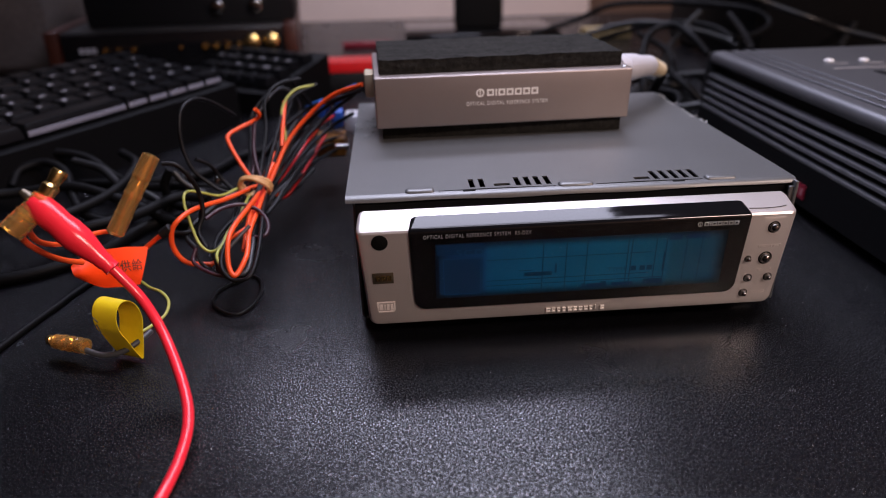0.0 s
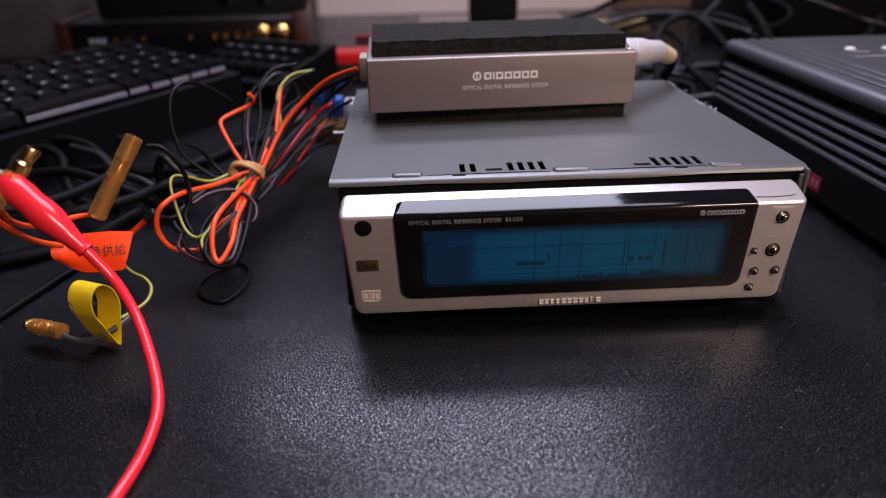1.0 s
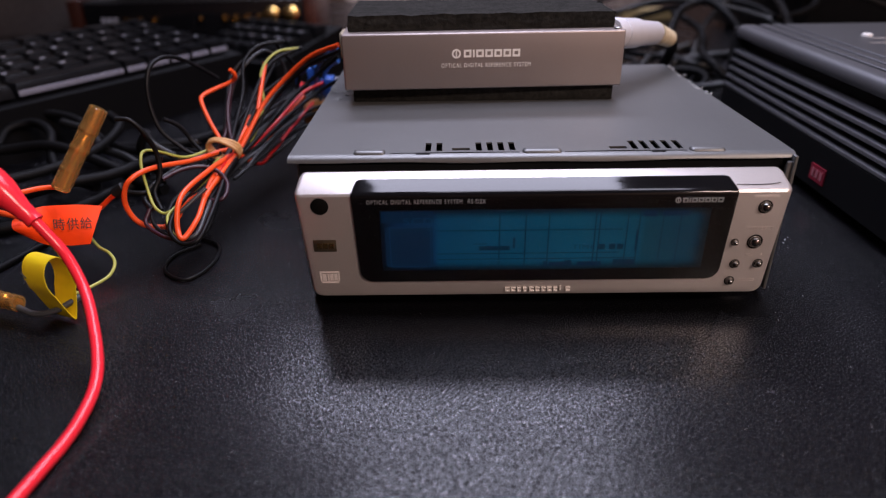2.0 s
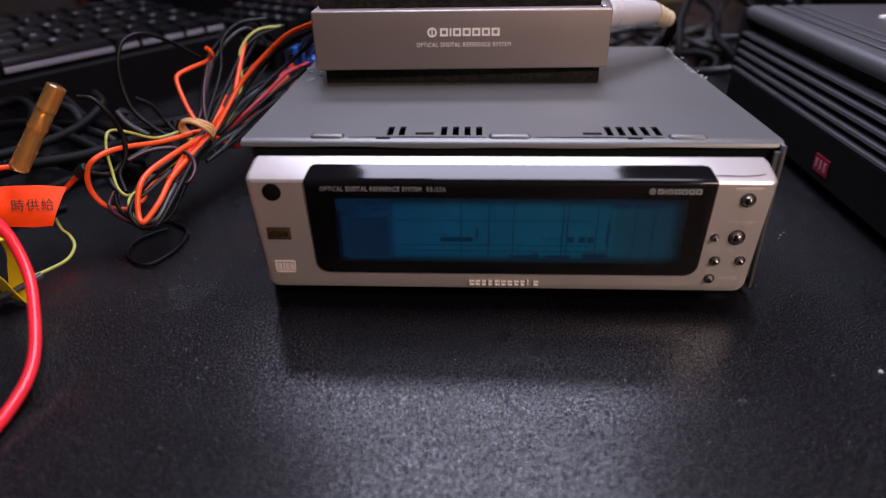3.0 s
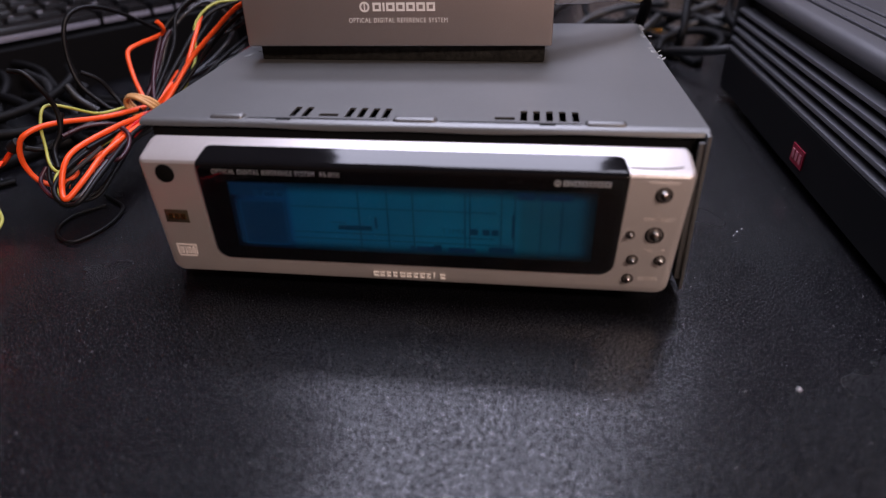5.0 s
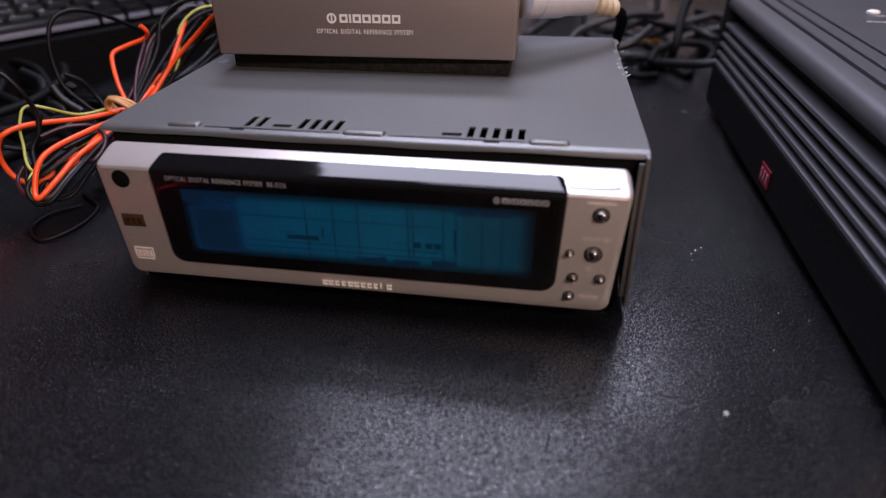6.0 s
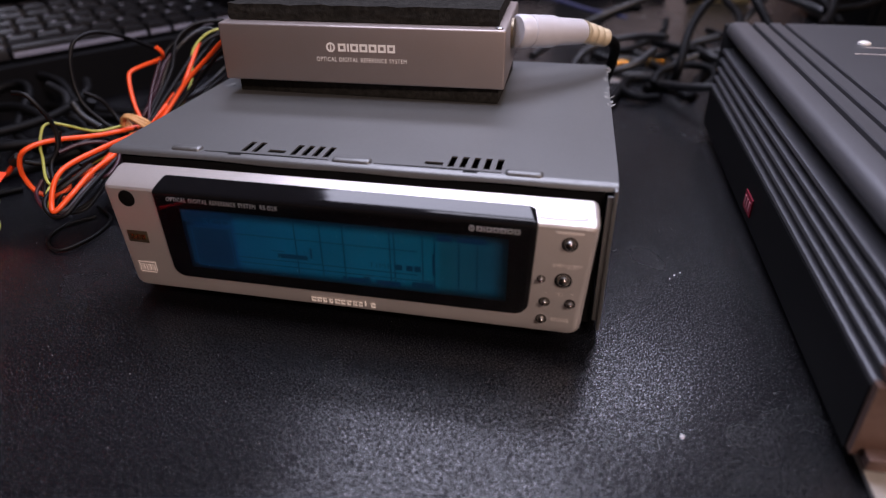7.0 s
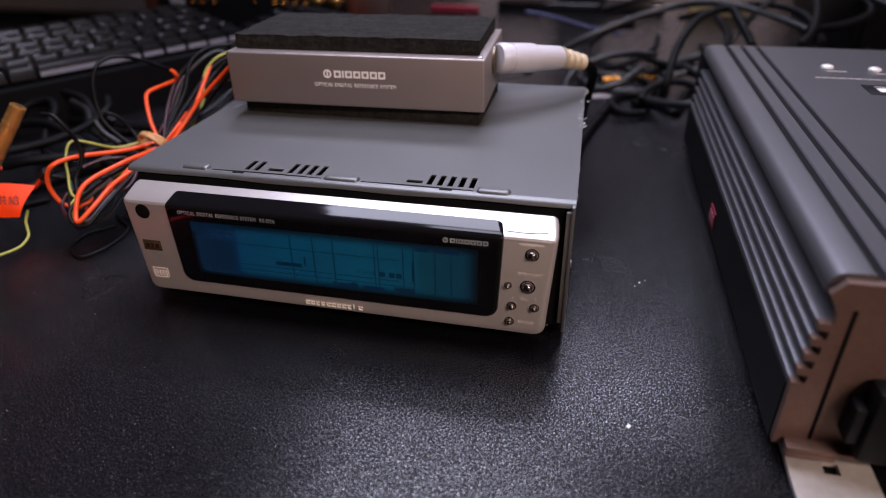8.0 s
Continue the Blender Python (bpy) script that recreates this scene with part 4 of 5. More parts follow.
wire('wire', BLACK_PVC, 0.00101, [(-0.1701, 0.0593, 0.0591), (-0.1646, 0.0604, 0.0579), (-0.1601, 0.0615, 0.0513), (-0.1582, 0.0636, 0.0422), (-0.1578, 0.0615, 0.0334), (-0.1599, 0.0572, 0.027), (-0.1556, 0.0507, 0.0214)], harness)
wire('wire', DARK_PVC, 0.00101, [(-0.1751, 0.055, 0.0289), (-0.1717, 0.0528, 0.0303), (-0.1687, 0.0507, 0.03)], harness)
wire('wire', BLACK_PVC, 0.00101, [(-0.1612, 0.163, 0.0519), (-0.1652, 0.136, 0.0664), (-0.1688, 0.1198, 0.0723), (-0.1725, 0.109, 0.0711), (-0.174, 0.1036, 0.0642), (-0.1736, 0.1004, 0.0537), (-0.1702, 0.0982, 0.0425), (-0.1633, 0.0982, 0.0347), (-0.1557, 0.0982, 0.0297), (-0.1429, 0.0982, 0.0306)], harness)
wire('wire', BLACK_PVC, 0.00101, [(-0.1678, 0.0982, 0.0477), (-0.1629, 0.1025, 0.043), (-0.1591, 0.1047, 0.0351), (-0.1539, 0.1025, 0.0295)], harness)
wire('wire', DARK_PVC, 0.00118, [(-0.162, 0.055, 0.0196), (-0.1666, 0.0604, 0.023), (-0.1633, 0.0658, 0.0275), (-0.1532, 0.0874, 0.0309), (-0.1444, 0.0982, 0.0298)], harness)
wire('wire', BLACK_PVC, 0.00109, [(-0.1582, 0.0658, 0.04), (-0.16, 0.0604, 0.0284), (-0.165, 0.0572, 0.0267), (-0.1695, 0.0528, 0.029)], harness)
wire('wire', GREY_PVC, 0.00084, [(-0.1364, 0.055, 0.0295), (-0.1457, 0.0464, 0.0224), (-0.1505, 0.0442, 0.0202)], harness)
wire('wire', DARK_PVC, 0.00101, [(-0.1164, 0.1414, 0.0245), (-0.1254, 0.1306, 0.0187), (-0.1321, 0.1198, 0.0166), (-0.1386, 0.109, 0.023), (-0.1501, 0.109, 0.0251), (-0.1704, 0.1306, 0.0209), (-0.2025, 0.1522, 0.0159)], harness)
wire('wire', SKY_PVC, 0.00101, [(-0.089, 0.1414, 0.072), (-0.0998, 0.163, 0.0628), (-0.1074, 0.1738, 0.0537), (-0.1109, 0.1846, 0.0405), (-0.1088, 0.1954, 0.0261)], harness)
wire('wire', SKY_PVC, 0.00101, [(-0.0927, 0.163, 0.0608), (-0.1016, 0.1792, 0.0539), (-0.1076, 0.19, 0.0425), (-0.1066, 0.1954, 0.0298)], harness)
wire('wire', RED_PLASTIC, 0.00101, [(-0.1064, 0.1846, 0.0439), (-0.1155, 0.1684, 0.0417), (-0.1232, 0.1414, 0.035), (-0.1291, 0.122, 0.0305), (-0.1344, 0.1068, 0.0252), (-0.1365, 0.0993, 0.0283), (-0.1367, 0.0723, 0.024), (-0.1361, 0.0507, 0.0226)], harness)
wire('wire', RED_PLASTIC, 0.00092, [(-0.1116, 0.1738, 0.0347), (-0.1192, 0.1414, 0.0281), (-0.1261, 0.1252, 0.0208), (-0.1317, 0.1176, 0.0175), (-0.1372, 0.0993, 0.0299), (-0.1387, 0.0723, 0.0268), (-0.1388, 0.0507, 0.0201)], harness)
wire('wire', BLACK_PVC, 0.00109, [(-0.0887, 0.1414, 0.0674), (-0.1029, 0.1522, 0.0557), (-0.1174, 0.1414, 0.0447), (-0.1271, 0.123, 0.0348), (-0.134, 0.1068, 0.0284), (-0.1368, 0.0993, 0.0287), (-0.1372, 0.0723, 0.0246), (-0.1367, 0.0507, 0.022)], harness)
wire('wire', BLACK_PVC, 0.00109, [(-0.0926, 0.163, 0.0508), (-0.1066, 0.163, 0.0429), (-0.1189, 0.1468, 0.0357), (-0.1271, 0.123, 0.03), (-0.1337, 0.1068, 0.0258), (-0.1367, 0.082, 0.0248), (-0.136, 0.055, 0.0239)], harness)
wire('wire', DARK_PVC, 0.00101, [(-0.0998, 0.1846, 0.0309), (-0.1114, 0.1684, 0.0327), (-0.1212, 0.1468, 0.0297), (-0.1294, 0.1198, 0.0257), (-0.1347, 0.1004, 0.024), (-0.1371, 0.068, 0.0236), (-0.1377, 0.0496, 0.0209)], harness)
wire('wire', BLACK_PVC, 0.00101, [(-0.125, 0.1576, 0.0633), (-0.1286, 0.1414, 0.0548), (-0.1317, 0.1252, 0.0439), (-0.1356, 0.109, 0.0339), (-0.1378, 0.096, 0.0297), (-0.1417, 0.0766, 0.0283), (-0.1447, 0.0572, 0.0276)], harness)
wire('wire', GREY_PVC, 0.00118, [(-0.194, -0.001, 0.0075), (-0.1890, -0.0030, 0.0058), (-0.1835, -0.0045, 0.0050), (-0.1770, -0.0035, 0.0056), (-0.1715, 0.0005, 0.0075), (-0.1690, 0.0060, 0.0080)], harness)
band_c = Vector((-0.1405, 0.0960, 0.0330))
q = Vector((0, 0, 1)).rotation_difference(Vector((0.15, 0.9, 0.42)))
for k in range(3):
    pts = [band_c + q @ Vector((0.0078 * math.cos(a), 0.0060 * math.sin(a), 0.0012 * (k - 1) + 0.0006 * math.sin(2 * a + k))) for a in [2 * math.pi * i / 12 for i in range(13)]]
    wire("rubber_band", BAND, 0.0009, pts, harness, "tan rubber band")


def bullet(a, b, r, parent, tip=False):
    """A crimped bullet connector in a clear amber sleeve from a to b."""
    rings = [(0, 0.78), (0.01, 0.96), (0.24, 0.98), (0.25, 1.03), (0.28, 1.03), (0.29, 0.96), (0.47, 0.97), (0.48, 1.03), (0.51, 1.03), (0.52, 0.94), (0.73, 0.95), (0.74, 1.01), (0.77, 1.01), (0.78, 0.97), (0.98, 0.98), (1.0, 0.78)]
    sleeve = part("bullet_sleeve", between(a, b, [(h, r * k) for h, k in rings], 20), AMBER, parent, "clear amber vinyl sleeve", angle=22)
    part("bullet_pin", between(Vector(a).lerp(Vector(b), -0.01), Vector(a).lerp(Vector(b), 0.97), [(0, r * 0.55), (0.3, r * 0.7), (0.34, r * 0.45), (0.45, r * 0.75), (0.6, r * 0.72), (0.66, r * 0.5), (1, r * 0.6)], 14), GOLD, sleeve)
    return sleeve


bullet((-0.1690, 0.0475, 0.0668), (-0.1865, 0.0352, 0.0375), 0.0037, harness)
bullet((-0.1990, -0.0090, 0.0600), (-0.1885, -0.0010, 0.0685), 0.0043, harness)
part("bullet_pin", between((-0.1890, -0.0005, 0.0690), (-0.1835, 0.0040, 0.0765), [(0, 0.0026), (0.4, 0.0030), (0.5, 0.0022), (0.9, 0.0028), (1, 0.0024)], 14), GOLD, harness)
bullet((-0.2045, 0.0040, 0.0072), (-0.1905, -0.0020, 0.0080), 0.0031, harness)
part("bullet_pin", between((-0.2085, 0.0060, 0.0070), (-0.2040, 0.0040, 0.0072), [(0, 0.0012), (0.2, 0.0021), (0.5, 0.0021), (0.6, 0.0014), (1, 0.0016)], 14), GOLD, harness)

for a, b, r in (((-0.1690, 0.0510, 0.0325), (-0.1740, 0.0505, 0.0290), 0.0024),):
    part("splice_tape", between(a, b, [(0, r * 0.7), (0.1, r), (0.9, r), (1, r * 0.7)], 12), BLACK_MATT, harness, "taped wire splice")

# folded orange tag with its printed words
def sheet(name, grid, thick, mat, parent, label):
    """A bent sheet from rows of points, with thickness."""
    bm = bmesh.new()
    rows = [[bm.verts.new(p) for p in row] for row in grid]
    for a, b in zip(rows, rows[1:]):
        for i in range(len(a) - 1):
            bm.faces.new((a[i], a[i + 1], b[i + 1], b[i]))
    bmesh.ops.recalc_face_normals(bm, faces=bm.faces)
    bmesh.ops.solidify(bm, geom=list(bm.faces), thickness=thick)
    return part(name, bm, mat, parent, label, angle=60)


tl, tr, bl, br = Vector((-0.2025, 0.0245, 0.0350)), Vector((-0.1815, 0.0530, 0.0235)), Vector((-0.1985, 0.0215, 0.0200)), Vector((-0.1835, 0.0390, 0.0105))
grid = []
for j in range(9):
    v = j / 8
    row = []
    for i in range(15):
        u = i / 14
        p = tl.lerp(tr, u).lerp(bl.lerp(br, u), v)
        bow = 0.0040 * math.sin(math.pi * v) + 0.0012 * math.sin(5 * u + 2 * v)
        pinch = 0.30 + 0.72 * math.sin(math.pi / 2 * min(1, u / 0.42)) - 0.12 * max(0, u - 0.7) / 0.3
        mid = tl.lerp(tr, u).lerp(bl.lerp(br, u), 0.5)
        row.append(mid + (p - mid) * pinch + Vector((0.35, -0.8, 0.25)) * bow)
    grid.append(row)
tag = sheet("cable_tag", grid, 0.0003, TAG_ORANGE, harness, "fluorescent orange folded tag with black characters")
ux = (tr - tl).normalized()
uz = ((tl + tr) - (bl + br)).normalized()
uz = (uz - ux * uz.dot(ux)).normalized()
un = ux.cross(uz)
frame_m = Matrix((ux, uz, un)).transposed().to_4x4()
frame_m.translation = (tl + tr + bl + br) / 4 + ux * 0.0035 + un * 0.0052 - uz * 0.0005
text("tag_lettering", "時供給", 0.0052, frame_m, INK, tag, width=0.0150)

# yellow paper tag looped over its lead
yc = Vector((-0.1765, -0.0005, 0.0142))
ax = Vector((-0.86, 0.50, 0.0)).normalized()
ay = Vector((0.55, 0.83, 0.0)).normalized()
loop = []
for k in range(33):
    a = radians(-84 + 348 * k / 32)
    w = 0.0066 * (0.62 + 0.38 * math.sin(a))  if math.sin(a) < 0 else 0.0066 * (0.62 + 0.38 * math.sin(a) ** 0.5)
    loop.append((w * math.cos(a) * 1.0, 0.0126 * math.sin(a)))
grid = []
for s in range(5):
    d = (s / 4 - 0.5) * 0.0110
    grid.append([yc + ax * (d + 0.0012 * h / 0.0128) + ay * (b - 0.0008 * d / 0.0065) + Vector((0, 0, h)) for b, h in loop])
ytag = sheet("cable_tag", grid, 0.00025, TAG_YELLOW, harness, "yellow paper tag looped over a lead")
for dx, dz, ln, rot in ((-0.0030, 0.0075, 0.0030, 35), (-0.0038, 0.0045, 0.0026, -40), (-0.0022, 0.0035, 0.0032, 70)):
    c = yc - ay * 0.0072 + ax * (-dx * 0.8) + Vector((0, 0, dz))
    dirv = ax * math.cos(radians(rot)) + Vector((0, 0, 1)) * math.sin(radians(rot))
    part("ink_stroke", tube([c - dirv * ln / 2, c, c + dirv * ln / 2], 0.00022, 5, 2), INK, ytag)

# plugs at the rear of the harness
part("connector", block(-0.108, -0.101, 0.184, 0.196, 0.036, 0.046, 0.001), BLUE_PLASTIC, harness, "blue plastic connector")
part("connector", block(-0.116, -0.111, 0.186, 0.196, 0.042, 0.052, 0.001), BLUE_PLASTIC, harness, "blue plastic connector")
part("connector", block(-0.099, -0.091, 0.170, 0.186, 0.036, 0.047, 0.001), WHITE_PLASTIC, harness, "white plastic connector")
part("connector", block(-0.118, -0.100, 0.175, 0.194, 0.020, 0.032, 0.001), BROWN_PLASTIC, harness, "brown plastic connector")
part("ring_terminal", between((-0.1700, 0.1330, 0.0210), (-0.1686, 0.1358, 0.0252), [(0, 0.0016), (0.3, 0.0026), (0.7, 0.0026), (1, 0.0014)], 14), CHROME, harness, "bright metal ring terminal")
part("mounting_tab", block(-0.1040, -0.0960, 0.148, 0.152, 0.0335, 0.0362, 0.0008), BARE_STEEL, harness, "bright metal tab")

# ---- red test lead ----
lead = thing("test_lead", "red crocodile clip lead lying over the wires", "test lead")
ca, cb = Vector((-0.1925, -0.0025, 0.0690)), Vector((-0.1695, -0.0085, 0.0440))
part("clip_boot", between(ca, cb, [(0, 0.0028), (0.03, 0.0038), (0.12, 0.0047), (0.24, 0.0049), (0.34, 0.0046), (0.46, 0.0051), (0.58, 0.0050), (0.72, 0.0040), (0.84, 0.0031), (0.9, 0.0031), (0.93, 0.0027), (1.0, 0.0029)], 22), RED_RUBBER, lead, "soft red vinyl clip boot", angle=60)
part("clip_jaw", between(ca, ca + (ca - cb).normalized() * 0.004, [(0, 0.0022), (0.5, 0.0018), (1, 0.0012)], 12), BADGE, lead)
wire("wire", RED_RUBBER, 0.0018, [cb, (-0.167, -0.009, 0.0405), (-0.161, -0.011, 0.0320), (-0.1540, -0.018, 0.0225), (-0.1470, -0.030, 0.0155), (-0.1420, -0.041, 0.0100), (-0.1400, -0.050, 0.0065), (-0.1400, -0.060, 0.0040), (-0.1410, -0.068, 0.0026), (-0.1420, -0.076, 0.0024), (-0.1450, -0.100, 0.0024), (-0.150, -0.130, 0.0024)], lead)

cable_heap = thing("cable_heap", "heap of black cables lying on the desk", "cables")
wire('cable', CABLE_BLACK, 0.0026, [(-0.3206, 0.1738, 0.0224), (-0.3057, 0.1846, 0.0241), (-0.2903, 0.1954, 0.0246), (-0.2644, 0.19, 0.0222), (-0.2429, 0.1738, 0.0151), (-0.2233, 0.163, 0.0109), (-0.1931, 0.1522, 0.0136)], cable_heap)
wire('cable', CABLE_BLACK, 0.0026, [(-0.2979, 0.163, 0.0146), (-0.2963, 0.1738, 0.0213), (-0.2833, 0.1792, 0.0231), (-0.265, 0.163, 0.0219), (-0.2539, 0.1414, 0.0174), (-0.2388, 0.1198, 0.0121), (-0.2148, 0.109, 0.009)], cable_heap)
wire('cable', CABLE_BLACK, 0.003, [(-0.3468, 0.1977, 0.0035), (-0.3043, 0.1974, 0.0035), (-0.2594, 0.1917, 0.0035), (-0.2164, 0.1913, 0.0035), (-0.1919, 0.2098, 0.0035), (-0.1785, 0.2379, 0.0035), (-0.1451, 0.2599, 0.0035)], cable_heap)
wire('cable', CABLE_BLACK, 0.0028, [(-0.3036, 0.1306, 0.0209), (-0.2798, 0.1414, 0.0187), (-0.2514, 0.1414, 0.0207), (-0.2183, 0.1306, 0.0131), (-0.195, 0.1198, 0.0063), (-0.1798, 0.109, 0.007)], cable_heap)
wire('cable', CABLE_BLACK, 0.0028, [(-0.2388, 0.0874, 0.014), (-0.2239, 0.0928, 0.0169), (-0.2075, 0.109, 0.0152), (-0.1932, 0.1306, 0.0153), (-0.1747, 0.1306, 0.0143)], cable_heap)
wire('cable', CABLE_BLACK, 0.003, [(-0.2718, 0.0624, 0.0033), (-0.2514, 0.0677, 0.0033), (-0.2347, 0.0772, 0.0033), (-0.221, 0.0909, 0.0033), (-0.208, 0.1205, 0.0033), (-0.1902, 0.1339, 0.0033)], cable_heap)
wire('cable', CABLE_BLACK, 0.0014, [(-0.2345, -0.0054, 0.0017), (-0.2282, 0.0194, 0.0017), (-0.2224, 0.0395, 0.0017), (-0.2153, 0.0613, 0.0017), (-0.2025, 0.0767, 0.0017)], cable_heap)
wire('cable', CABLE_BLACK, 0.0026, [(-0.2687, 0.0874, 0.0219), (-0.2537, 0.0982, 0.0176), (-0.2375, 0.1198, 0.017), (-0.2268, 0.1414, 0.0195), (-0.2234, 0.163, 0.0253), (-0.2391, 0.1846, 0.0259)], cable_heap)
wire('cable', DARK_PVC, 0.0024, [(-0.2692, 0.1846, 0.0217), (-0.2487, 0.1738, 0.0191), (-0.2301, 0.1522, 0.0155), (-0.2125, 0.1414, 0.0136), (-0.1976, 0.1306, 0.0086)], cable_heap)
wire('cable', CABLE_BLACK, 0.0024, [(-0.1928, 0.1306, 0.032), (-0.1979, 0.1306, 0.0223), (-0.1954, 0.1306, 0.012), (-0.1816, 0.1198, 0.0124)], cable_heap)

# ---- the back of the desk ----
def key(parent, x, y, w, d, h, z, front=False):
    body = part("key", loft([
        [(x, y, z), (x + w, y, z), (x + w, y + d, z), (x, y + d, z)],
        [(x + 0.0008, y + 0.0010, z + h * 0.7), (x + w - 0.0008, y + 0.0010, z + h * 0.7), (x + w - 0.0008, y + d - 0.0006, z + h), (x + 0.0008, y + d - 0.0006, z + h)],
        [(x + 0.0018, y + 0.0022, z + h), (x + w - 0.0018, y + 0.0022, z + h), (x + w - 0.0018, y + d - 0.0016, z + h), (x + 0.0018, y + d - 0.0016, z + h)]]), KEY, parent)
    # pale strip paints the light reflected by the key's front bevel
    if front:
        part("lit_edge", block(x + 0.0006, x + w - 0.0006, y - 0.0005, y + 0.0006, z + 0.0002, z + 0.0036, 0.0004), KEY_GLINT, body, "pale strip painted as light on the front edge")
    return body


def keyboard(m, columns, rows, pitch, label, bar=None, lift=0.0, rise=0.018):
    kb = thing("keyboard", label, "keyboard", m)
    w, d = columns * pitch + 0.012, rows * pitch + 0.014
    part("case", loft([
        [(-0.006, -0.008, 0), (w - 0.006, -0.008, 0), (w - 0.006, d, 0), (-0.006, d, 0)],
        [(-0.006, -0.008, 0.020 + lift), (w - 0.006, -0.008, 0.020 + lift), (w - 0.006, d, 0.022 + lift + rise), (-0.006, d, 0.022 + lift + rise)]]), CASE_BLACK, kb)
    rk = random.Random(2)
    for r in range(rows):
        c = 0
        while c < columns:
            span = 1
            if r == 0 and c == bar:
                span = 4
            x = c * pitch + (0.25 * pitch if r % 2 and c else 0)
            z = 0.0225 + lift + rise * (r * pitch + 0.008) / d
            k = key(kb, x, r * pitch, min(span * pitch - 0.0018, columns * pitch - x), pitch - 0.0018, 0.0078, z, front=(bar is not None and (r > 0 or c >= bar)))
            if 0 < r < rows - 1 and rk.random() < 0.8:
                lx, ly, lw = x + rk.uniform(0.003, 0.006), r * pitch + rk.uniform(0.0055, 0.0085), rk.uniform(0.0018, 0.0036)
                part("key_legend", block(lx, lx + lw, ly, ly + rk.uniform(0.0016, 0.0034), z + 0.00785, z + 0.0079), KEY_PRINT, k)
            c += span
    return kb


keyboard(pose(-0.3145, 0.1580, 0.0, 0, 0, 60), 11, 6, 0.0190, "black computer keyboard with key edges painted pale as highlights", 2, 0.0125, 0.013)
keyboard(pose(-0.2608, 0.4140, 0.0, 0, 0, -33), 6, 4, 0.0165, "small black keypad lying beside the keyboard")


def hi_fi(m, w, d, h, sides=True):
    o = thing("desktop_amplifier", "black desktop amplifier with wooden sides and gold jacks", "amplifier", m)
    part("case", block(0, w, 0, d, 0.006, h, 0.002), DECK_GREY, o)
    part("front_panel", block(0.002, w - 0.002, -0.004, -0.0003, 0.008, h - 0.002, 0.001), BLACK_GLOSS, o)
    if sides:
        for x0, x1 in ((-0.012, -0.0003), (w + 0.0003, w + 0.012)):
            part("side_panel", block(x0, x1, -0.008, d, 0.0, h + 0.002, 0.001), WOOD, o, "red-brown wooden side panel")
    return o


deck = hi_fi(pose(-0.408, 0.500, 0.0, 0, 0, 5), 0.226, 0.16, 0.056)
for x in (0.216, 0.236):
    jack = part("jack", lathe([(0, 0.0085), (0.002, 0.0085), (0.0025, 0.0075), (0.012, 0.0075), (0.013, 0.006)], (x - 0.024, -0.004, 0.040), (0, -1, 0), 18), GOLD, deck, "gold plated jack")
for x in (0.020, 0.026, 0.032):
    part("print_bar", block(x - 0.0022, x + 0.0022, -0.0043, -0.0040, 0.0355, 0.0405), KEY_PRINT, deck)
for x, r in ((0.050, 0.0026), (0.063, 0.0026), (0.078, 0.0026), (0.125, 0.0022), (0.150, 0.0038), (0.161, 0.0038), (0.173, 0.0038), (0.185, 0.0038)):
    jack = part("small_jack", lathe([(0, r), (0.003, r), (0.0032, r * 0.55), (0.0012, r * 0.5)], (x - 0.006, -0.004, 0.038), (0, -1, 0), 14), GOLD, deck, "small gold-rimmed jack")
stack = thing("black_equipment_case", "black equipment case stacked on the desktop amplifier", "equipment case", pose(-0.387, 0.525, 0.0561, 0, 0, 5))
part("case", block(0, 0.215, 0, 0.15, 0.0, 0.09, 0.003), BLACK_MATT, stack)
for x in (0.135, 0.175):
    part("knob", lathe([(0, 0.007), (0.006, 0.007), (0.007, 0.005)], (x, 0.0, 0.018), (0, -1, 0), 16), CHROME, stack)

redbox = thing("red_box", "flat red plastic box lying on the desk", "box", pose(-0.157, 0.445, 0))
part("lid", block(0, 0.070, 0, 0.03, 0.0175, 0.0285, 0.001), RED_PLASTIC, redbox)
part("body", block(0.001, 0.069, 0.001, 0.029, 0.0, 0.0173, 0.001), BLACK_MATT, redbox)
redbox2 = thing("red_box", "thin red plastic strip lying at the back of the desk", "box", pose(-0.135, 0.70, 0))
part("body", block(0, 0.066, 0, 0.012, 0.0, 0.006, 0.001), DIM_RED, redbox2)

stand = thing("monitor_stand", "black monitor stand foot against the wall", "monitor stand", pose(0.063, 0.78, 0))
part("foot", block(-0.11, 0.11, -0.06, 0.08, 0.0, 0.010, 0.003), BLACK_GLOSS, stand)
part("column", block(-0.035, 0.035, 0.0, 0.035, 0.0101, 0.30, 0.004), BLACK_MATT, stand)

stick = thing("wooden_block", "yellowed wooden strip behind the cables", "wood strip", pose(0.199, 0.70, 0, 0, 0, 3))
part("body", block(0, 0.070, 0, 0.02, 0.0, 0.015, 0.002), PALE_WOOD, stick)

dark = thing("black_equipment_case", "black equipment case behind the finned amplifier", "equipment case", pose(0.31, 0.46, 0))
part("case", block(0, 0.36, 0, 0.22, 0.004, 0.24, 0.004), CASE_BLACK, dark)
part("front_panel", block(0.006, 0.354, -0.003, -0.0003, 0.010, 0.232, 0.001), CASE_BLACK, dark)
for x in (0.02, 0.34):
    for y in (0.02, 0.2):
        part("foot", lathe([(0, 0.008), (0.0041, 0.008)], (x, y, 0), (0, 0, 1), 14), BLACK_MATT, dark)
# cabinet made tall to stand in for a dim brownish patch of wall
raised_cabinet = thing("black_equipment_case", "dark brown cabinet raised to darken the wall at the back corner of the desk", "equipment case", pose(-0.60, 0.56, 0))
